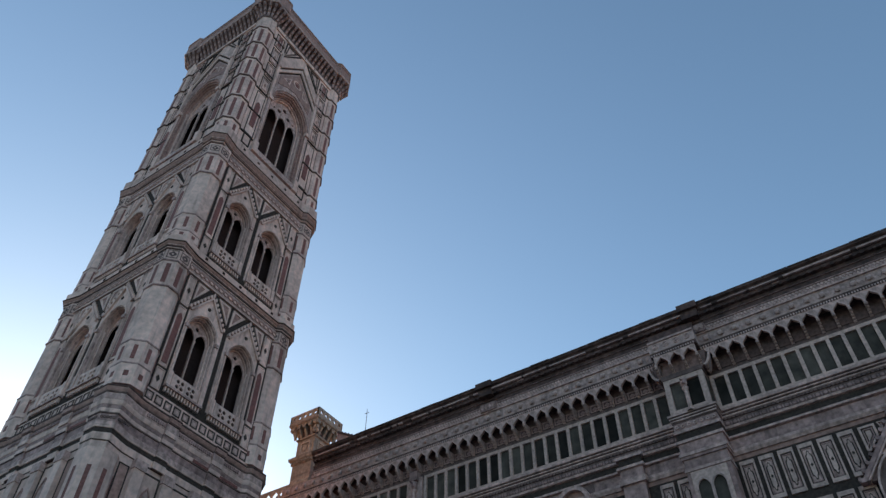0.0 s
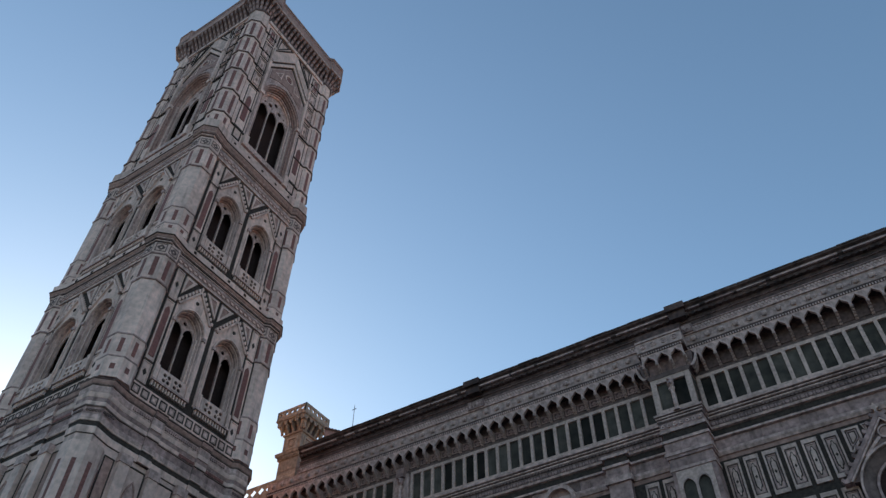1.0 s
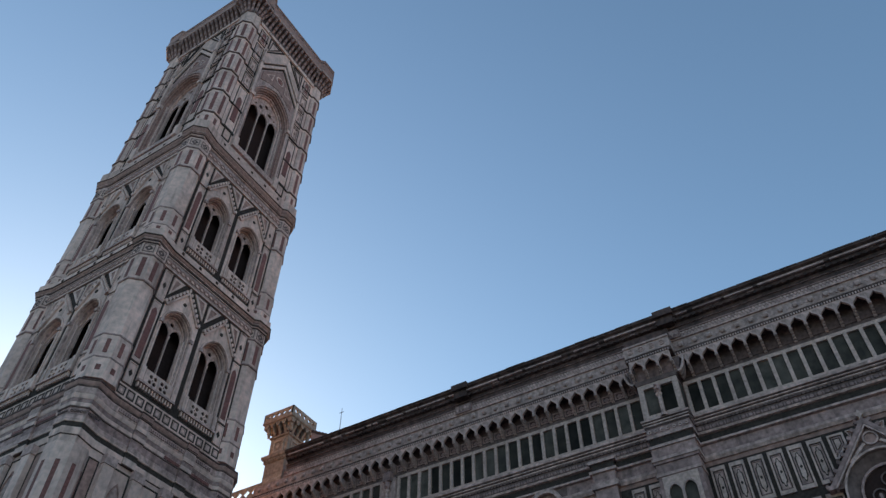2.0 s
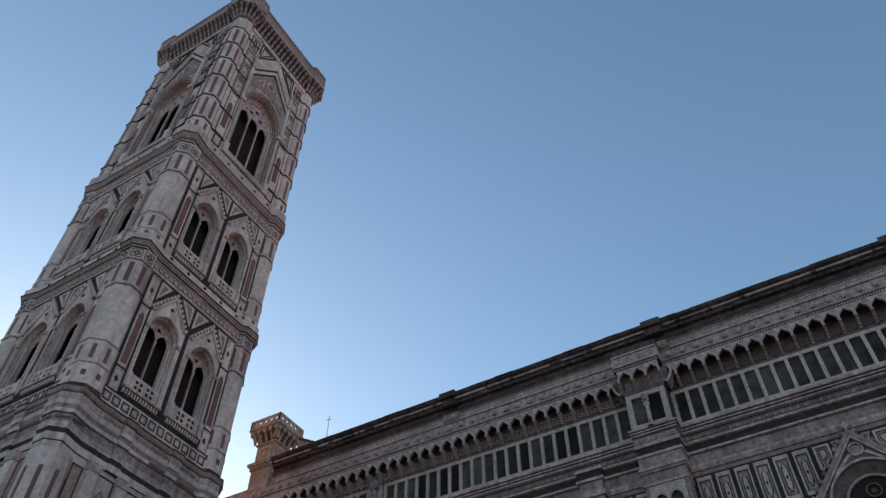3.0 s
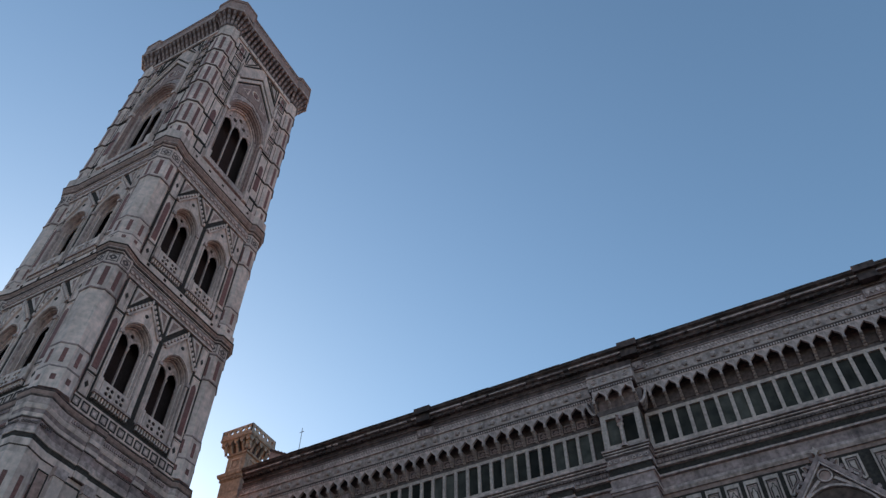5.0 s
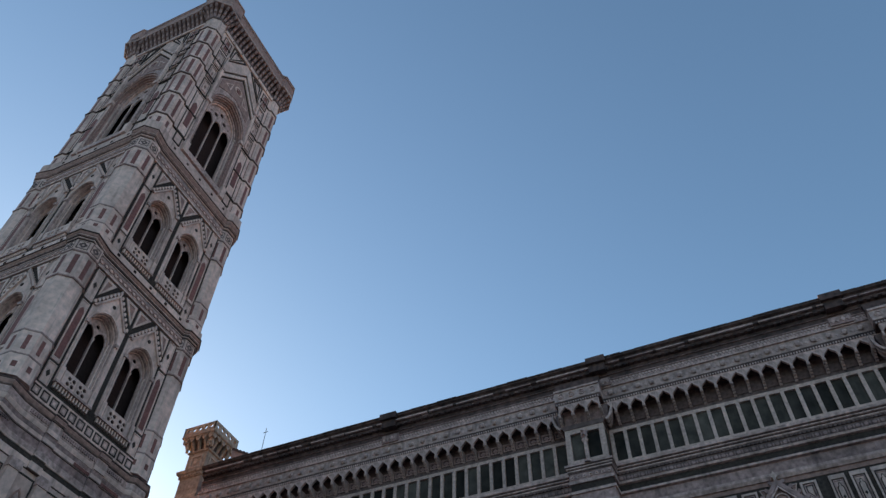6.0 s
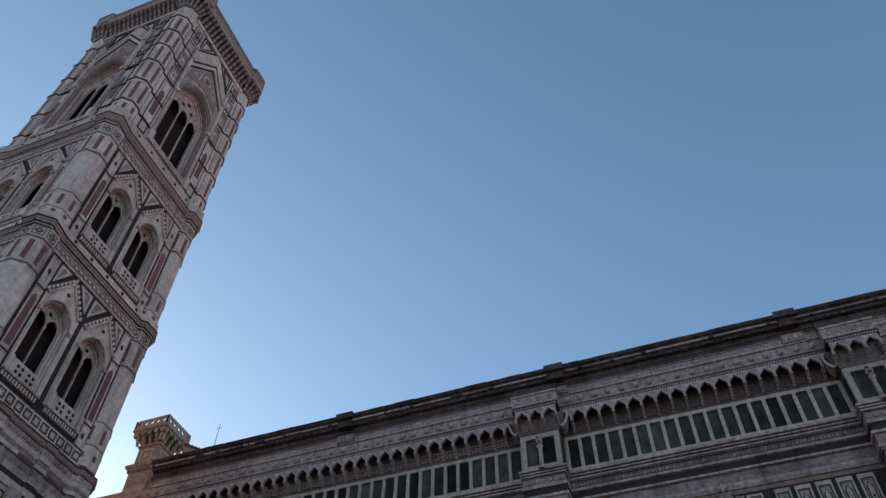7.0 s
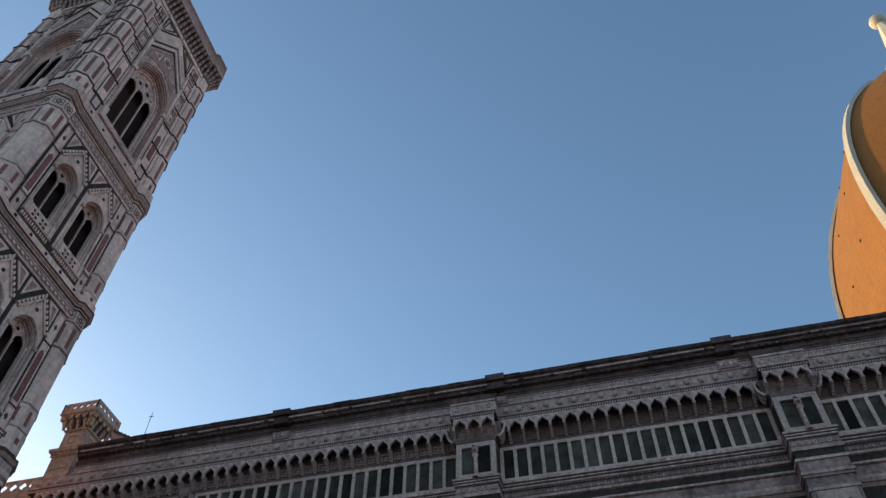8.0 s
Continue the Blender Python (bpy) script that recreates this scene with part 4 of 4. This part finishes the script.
# buttress piers with their two-pane heads
def pier(c):
    w = 1.17
    p = cplate("pier", rect(c - w, c + w, 0, 23.80), 0.0, 1.12, GREY, label="projecting buttress pier")
    for z0, z1, d, mm in ((23.00, 23.16, 0.06, PALE), (23.72, 23.88, 0.08, GREY), (23.88, 24.06, 0.14, PALE), (24.08, 24.67, 0.05, GREY), (24.68, 24.84, 0.14, PALE),
                          (24.85, 25.29, 0.03, GREEN), (25.30, 25.48, 0.13, PALE), (25.48, 25.94, 0.07, GREY), (25.94, 26.06, 0.09, BROWN), (26.06, 26.15, 0.13, PALE),
                          (26.15, 26.22, 0.1, BROWN), (26.22, 26.30, 0.17, PALE), (26.30, 26.37, 0.13, BROWN), (26.37, 26.50, 0.22, PALE)):
        cplate("pier_moulding", rect(c - w - d, c + w + d, z0, z1), 0.0, 1.12 + d, mm, (), p)
    for i in range(7):
        u = c - 1.05 + i * 0.35
        cplate("pier_carving", circle(u, 25.71, 0.12, 8), 1.19, 1.25, PALE, [circle(u, 25.71, 0.05, 6)], p)
    cplate("pier_head", rect(c - w, c + w, 26.42, 30.64), 0.0, 0.95, GREY, (), p)
    cplate("head_band", rect(c - w - 0.05, c + w + 0.05, 28.93, 29.22), 0.0, 1.2, SOOT_SHADE, (), p)
    holes = [rect(c - 0.86, c - 0.08, 26.80, 28.61), rect(c + 0.08, c + 0.86, 26.80, 28.61)]
    fr = cplate("panel_frame", rect(c - w, c + w, 26.42, 28.92), 0.95, 1.16, FRAME, holes, p)
    for h in holes:
        cplate("pane", h, 0.95, 0.99, SERP, (), fr)
    # side panes of the head
    for sgn in (-1, 1):
        x = c + sgn * (w + 0.02)
        bm = bmesh.new()
        plate(bm, lambda u, z, n: (x + sgn * n, W - u, z), rect(0.3, 0.9, 26.80, 28.61), -0.01, 0.01)
        part("pane", bm, SERP, p)
    # lancet panel on the shaft
    holes = [arch(c + d, 0.36, 18.50, 21.90, 0.5, 5) for d in (-0.4, 0.4)]
    cplate("lancet_frame", rect(c - 0.95, c + 0.95, 18.20, 22.90), 1.12, 1.24, FRAME, holes, p)
    for h in holes:
        cplate("lancet", h, 1.12, 1.16, SERP, (), p)
    for d in (-0.4, 0.4):
        bm = bmesh.new()
        plate(bm, flank, hoop(c + d, 0.395, 0.33, 18.6, 21.90, 0.58, 0.47), 1.2, 1.3)
        part("lancet_arch", bm, LIME, p)
    # corbel arches and frieze carried forward over the pier
    for i in (-1, 0, 1):
        ob = put("corbel_arch", ARCH, p, Matrix.Translation((c + i * STEP, -0.78, 0)))
        put("console", CONSOLE, ob, Matrix.Translation((STEP / 2, -0.0, 0)))
        if i == -1:
            put("console", CONSOLE, ob, Matrix.Translation((-STEP / 2, 0, 0)))
    for z0, z1, n, mm in ((30.45, 30.73, 1.62, BROWN), (30.73, 31.44, 1.66, LIME), (31.40, 31.53, 1.74, PALE), (31.53, 31.75, 1.5, SOOT_SHADE), (31.75, 32.37, 1.2, BROWN)):
        cplate("frieze_step", rect(c - 1.4, c + 1.4, z0, z1), 0.5, n, mm, (), p)
    for i in range(4):
        u = c - 0.99 + i * 0.66
        cplate("roundel", circle(u, 31.1, 0.2, 10), 1.64, 1.71, PALE, [circle(u, 31.1, 0.14, 8)], p)
        cplate("flower", diamond(u, 31.1, 0.09, 0.1), 1.64, 1.7, PALE, (), p)
    bm = bmesh.new()
    for i in range(18):
        plate(bm, flank, rect(c - 1.34 + i * 0.15, c - 1.265 + i * 0.15, 30.47, 30.59), 1.6, 1.68)
    tagged(part("dentil", bm, LIME, p), kind="stuff")
    # curved brackets at both flanks of the head
    for sgn in (-1, 1):
        pts = []
        for i in range(9):
            a = i / 8 * math.pi / 2
            pts.append((0.95 * math.sin(a) * 1.0, 29.1 + 1.1 * (1 - math.cos(a))))
        prof = [(c + sgn * (w - 0.05), 29.15)] + [(c + sgn * (w + u * 0.45), z) for u, z in pts] + [(c + sgn * (w - 0.05), 30.2)]
        # solid core, dark to imitate the shaded hollow behind the leaves
        cplate("squinch", prof, 0.2, 1.1, SOOT_SHADE, (), p)
        for i in range(6):                          # ribbed leaf of the bracket, its tips curling out
            n = 0.3 + 0.15 * i
            bend = 0.42 + 0.03 * i
            leaf = [(c + sgn * (w + 0.06 + u * bend), z + 0.02 * i) for u, z in pts[1:]]
            leaf += [(c + sgn * (w + 0.16 + u * bend), z - 0.1 + 0.02 * i) for u, z in reversed(pts[1:])]
            cplate("bracket_leaf", leaf, n, n + 0.09, LIME if i % 2 else GREY, (), p)


for c in PIERS:
    pier(c)


def colonnette(c, n):
    """A slender shaft with a capital and a worn carved block on top, before a pier head."""
    thing = tagged(new("colonnette"), "slender stone shaft carrying a worn carved finial", "column", "colonnettes")
    thing.matrix_basis = Matrix.Translation((c, W - n, 26.42))
    bm = bmesh.new()
    rings = ((0.2, 0), (0.2, 0.12), (0.11, 0.2), (0.1, 1.3), (0.17, 1.42), (0.2, 1.52), (0.12, 1.56))
    prev = None
    for r, z in rings:
        cur = [bm.verts.new((r * math.cos(i * math.pi / 5), r * math.sin(i * math.pi / 5), z)) for i in range(10)]
        if prev:
            for i in range(10):
                bm.faces.new((prev[i - 1], prev[i], cur[i], cur[i - 1]))
        prev = cur
    bm.faces.new(prev)
    part("shaft", bm, PALE, thing)
    bm = bmesh.new()
    bmesh.ops.create_icosphere(bm, subdivisions=3, radius=0.23, matrix=Matrix.Translation((0, 0, 1.88)) @ Matrix.Diagonal((0.9, 0.9, 1.5, 1)))
    for v in bm.verts:
        v.co += Vector((1, 1, 0.6)) * 0.16 * noise.noise(v.co * 5.0)
    part("finial_block", bm, GREY, thing)


for c in PIERS:
    colonnette(c, 1.32)
colonnette(9.8, 0.45)
cplate("pier", rect(9.25, 10.35, 26.42, 28.87), 0.0, 0.3, PALE)
cplate("bracket", rect(9.5, 10.1, 28.59, 29.24), 0.0, 0.6, GREY)

# ---------------------------------------------------------------- corner turret at the far end
turret = put("turret", None, cathedral, None, "square sandstone corner turret with a corbelled parapet")
TX, TY, TH = -1.25, 17.95, 0.95


def square(o):
    a = TH + o
    return [(TX + a, TY + a), (TX - a, TY + a), (TX - a, TY - a), (TX + a, TY - a)]


for name, prof, mm in (
        ("turret_base", [(0.02, 0), (0.02, 31.9), (0.08, 32.0), (0.08, 32.2), (0.02, 32.3), (0.02, 32.75)], OCHRE),
        ("turret_shaft", [(0.02, 32.7), (0.02, 33.75), (0.12, 33.8), (0.14, 34.0), (0.28, 34.12), (0.32, 34.36), (0.06, 34.45), (-0.06, 34.5), (-0.06, 36.0), (0.06, 36.05), (0.06, 36.2), (-0.04, 36.25)], OCHRE),
        # dark skin in place of the corbels' shadows on the shaft
        ("turret_bed", [(-0.05, 36.22), (-0.05, 37.4)], SOOT_SHADE),
        ("turret_cornice", [(0.1, 37.2), (0.55, 37.25), (0.6, 37.35), (0.56, 37.5), (0.5, 37.5)], OCHRE)):
    bm = bmesh.new()
    sweep(bm, square, prof, name == "turret_cornice")
    part(name, bm, mm, turret)
TC = corbel_mesh(0.55, 0.98, 0.2, OCHRE)
for k in range(4):
    for i in range(5):
        put("corbel", TC, turret, Matrix.Translation((TX, TY, 36.24)) @ Matrix.Rotation(k * math.pi / 2, 4, "Z") @ Matrix.Translation((TH - 0.02, -1.16 + i * 0.58, 0)))
    bm = bmesh.new()                # pointed arches between the corbels
    skirt = [(-TH - 0.45, 37.3), (-TH - 0.45, 36.9)]
    for i in range(5):
        u = -1.16 + i * 0.58
        skirt += [(u - 0.1, 36.85), (u + 0.1, 36.85)] + ([(u + 0.14, 37.0), (u + 0.22, 37.12), (u + 0.29, 37.24), (u + 0.36, 37.12), (u + 0.44, 37.0)] if i < 4 else [])
    skirt += [(TH + 0.45, 36.9), (TH + 0.45, 37.3)]
    plate(bm, lambda u, z, n: (TH + 0.36 + n, u, z), skirt, 0, 0.12)
    part("arched_skirt", bm, OCHRE, turret, m=Matrix.Translation((TX, TY, 0)) @ Matrix.Rotation(k * math.pi / 2, 4, "Z"))
    bm = bmesh.new()                # small dentils under the lower cornice
    for i in range(9):
        plate(bm, lambda u, z, n: (TH + n, u, z), rect(-0.98 + i * 0.23, -0.86 + i * 0.23, 33.86, 34.02), 0.0, 0.22)
    tagged(part("dentil", bm, OCHRE, turret, m=Matrix.Translation((TX, TY, 0)) @ Matrix.Rotation(k * math.pi / 2, 4, "Z")), kind="stuff")
    bm = bmesh.new()
    plate(bm, lambda u, z, n: (TH + 0.42 + n, u, z), rect(-TH - 0.56, TH + 0.56, 37.45, 38.25), 0, 0.14, [circle(-1.1 + j * 0.55, 37.87, 0.17, 10) for j in range(5)])
    part("parapet", bm, OCHRE, turret, m=Matrix.Translation((TX, TY, 0)) @ Matrix.Rotation(k * math.pi / 2, 4, "Z"))
    bm = bmesh.new()
    plate(bm, lambda u, z, n: (TH + n, u, z), rect(-0.55, 0.55, 34.65, 35.75), -0.07, 0.02, [rect(-0.4, 0.4, 34.8, 35.6)])
    plate(bm, lambda u, z, n: (TH + n, u, z), diamond(0, 35.2, 0.26, 0.28), -0.07, 0.0)
    part("turret_panel", bm, OCHRE, turret, m=Matrix.Translation((TX, TY, 0)) @ Matrix.Rotation(k * math.pi / 2, 4, "Z"))
# lower parapet that runs on beyond the turret
bm = bmesh.new()
plate(bm, flank, rect(-10.0, -2.35, 29.6, 32.45), -0.12, 0.0, [[(-9.3 + j * 0.78 + 0.27 * (1 + 0.2 * math.cos(4 * a)) * math.cos(a), 31.9 + 0.27 * (1 + 0.2 * math.cos(4 * a)) * math.sin(a)) for a in [q * math.pi / 8 for q in range(16)]] for j in range(9)])
part("parapet", bm, OCHRE, cathedral, "sunlit pierced parapet")
bm = bmesh.new()
box(bm, -10.0, -2.3, 17.7, 60, 0, 29.8)
part("front_body", bm, OCHRE, cathedral)

# short coping with tiles on the roof beside the turret
cplate("coping", [(2.1, 33.0), (3.8, 33.0), (3.8, 34.38), (2.1, 35.33)], -0.1, 0.2, GREY)
for i in range(5):
    x = 2.25 + i * 0.34
    z = 35.12 - 0.56 * (x - 2.63)
    cplate("coping_tile", [(x - 0.17, z - 0.02), (x + 0.17, z - 0.2), (x + 0.2, z - 0.08), (x + 0.02, z + 0.12), (x - 0.14, z + 0.15)], -0.16, 0.26, BROWN)

# thin mast on the roof
mast = tagged(new("mast"), "thin metal mast with a small crossbar on the roof", "antenna")
mast.matrix_basis = Matrix.Translation((4.35, 17.6, 33.7))
bm = bmesh.new()
bmesh.ops.create_cone(bm, segments=6, radius1=0.03, radius2=0.02, depth=3.4, cap_ends=True, matrix=Matrix.Translation((0, 0, 1.7)))
part("pole", bm, IRON, mast)
bm = bmesh.new()
box(bm, -0.2, 0.2, -0.015, 0.015, 2.98, 3.02)
part("crossbar", bm, IRON, mast)

# ---------------------------------------------------------------- dome
DX, DY = 88.73, 40.90
dome = put("dome", None, cathedral, Matrix.Translation((DX, DY, 0)), "eight-sided orange tiled dome with white marble ribs")
DR, DZ, DC = 25.5, 56.62, 45.7          # corner radius, springing and radius of curvature of the pointed profile
PROF = [(DR, 50.0)] + [(math.sqrt(DC * DC - h * h) - (DC - DR), DZ + h) for h in [i * 2.7 for i in range(13)]]
PROF = [p for p in PROF if p[0] > 5.5]
DTOP = PROF[-1][1]


def oct_pt(r, k, z, a0=math.pi / 8 + 0.03):
    a = a0 + k * math.pi / 4
    return Vector((r * math.cos(a), r * math.sin(a), z))


bm = bmesh.new()
prev = None
for r, z in ((26.0, 0), (26.0, 44.0), (26.6, 44.3), (26.6, 45.4), (25.8, 45.6), (25.8, 49.4), (26.2, 49.6), (26.2, 50.0), (25.0, 50.2)):
    cur = [bm.verts.new(oct_pt(r, k, z)) for k in range(8)]
    if prev:
        for i in range(8):
            bm.faces.new((prev[i - 1], prev[i], cur[i], cur[i - 1]))
    prev = cur
part("drum", bm, PALE, dome)
for k in range(8):
    bm = bmesh.new()
    prev = None
    for r, z in PROF:
        cur = [bm.verts.new(oct_pt(r, k, z).lerp(oct_pt(r, k + 1, z), j / 6)) for j in range(7)]
        if prev:
            for j in range(6):
                bm.faces.new((prev[j], prev[j + 1], cur[j + 1], cur[j]))
        prev = cur
    part("dome_segment", bm, TILE, dome)
    bm = bmesh.new()
    a = math.pi / 8 + 0.03 + k * math.pi / 4
    d, t = Vector((math.cos(a), math.sin(a), 0)), Vector((-math.sin(a), math.cos(a), 0))
    prev = None
    for i, (r, z) in enumerate(PROF):
        w = 0.6 - 0.02 * i
        base, up = d * r + Vector((0, 0, z)), d * (r + 0.4) + Vector((0, 0, z + 0.2))
        cur = [bm.verts.new(p) for p in (base - t * w, up - t * w * 0.8, up + t * w * 0.8, base + t * w)]
        if prev:
            for j in range(3):
                bm.faces.new((prev[j], prev[j + 1], cur[j + 1], cur[j]))
        prev = cur
    part("rib", bm, RIB, dome, "pale marble rib")
    # small openings in the tiles
    for z, rr in [(z, r - 0.1) for r, z in (PROF[3], PROF[6], PROF[9])]:
        for f in (0.33, 0.67):
            p = oct_pt(rr, k, z).lerp(oct_pt(rr, k + 1, z), f)
            bm = bmesh.new()
            bmesh.ops.create_icosphere(bm, subdivisions=1, radius=0.24, matrix=Matrix.Translation(p))
            part("opening", bm, DARK, dome)
# lantern
bm = bmesh.new()
prev = None
for r, z in ((6.6, DTOP + 0.0), (6.9, DTOP + 0.6), (6.9, DTOP + 1.4), (6.3, DTOP + 1.6), (6.3, DTOP + 2.2), (4.0, DTOP + 2.4), (3.2, DTOP + 2.6), (3.1, DTOP + 10.0), (4.4, DTOP + 10.5), (4.5, DTOP + 11.3), (3.4, DTOP + 11.6), (2.8, DTOP + 12.8), (0.8, DTOP + 22.0), (0.5, DTOP + 23.2)):
    cur = [bm.verts.new(oct_pt(r, k, z)) for k in range(8)]
    if prev:
        for i in range(8):
            bm.faces.new((prev[i - 1], prev[i], cur[i], cur[i - 1]))
    prev = cur
bmesh.ops.create_icosphere(bm, subdivisions=3, radius=1.2, matrix=Matrix.Translation((0, 0, DTOP + 24.2)))
lantern = part("lantern", bm, RIB, dome, "sunlit white marble lantern")
for k in range(8):
    a = math.pi / 8 + 0.03 + k * math.pi / 4
    bm = bmesh.new()
    plate(bm, lambda u, z, n: (u * math.cos(a) - n * math.sin(a), u * math.sin(a) + n * math.cos(a), z),
          [(3.0, DTOP + 2.3), (5.9, DTOP + 2.3), (5.9, DTOP + 5.8), (5.4, DTOP + 7.2), (4.4, DTOP + 8.6), (3.9, DTOP + 10.4), (3.0, DTOP + 10.4)], -0.4, 0.4, [arch(4.6, 0.5, DTOP + 2.6, DTOP + 4.4, 0.7, 4)])
    part("lantern_buttress", bm, RIB, lantern)
    b = k * math.pi / 4
    bm = bmesh.new()
    plate(bm, lambda u, z, n: ((2.9 + n) * math.cos(b) - u * math.sin(b), (2.9 + n) * math.sin(b) + u * math.cos(b), z), arch(0, 0.6, DTOP + 3.2, DTOP + 8.0, 0.8, 5), -0.3, 0.1)
    part("lantern_window", bm, DARK, lantern)
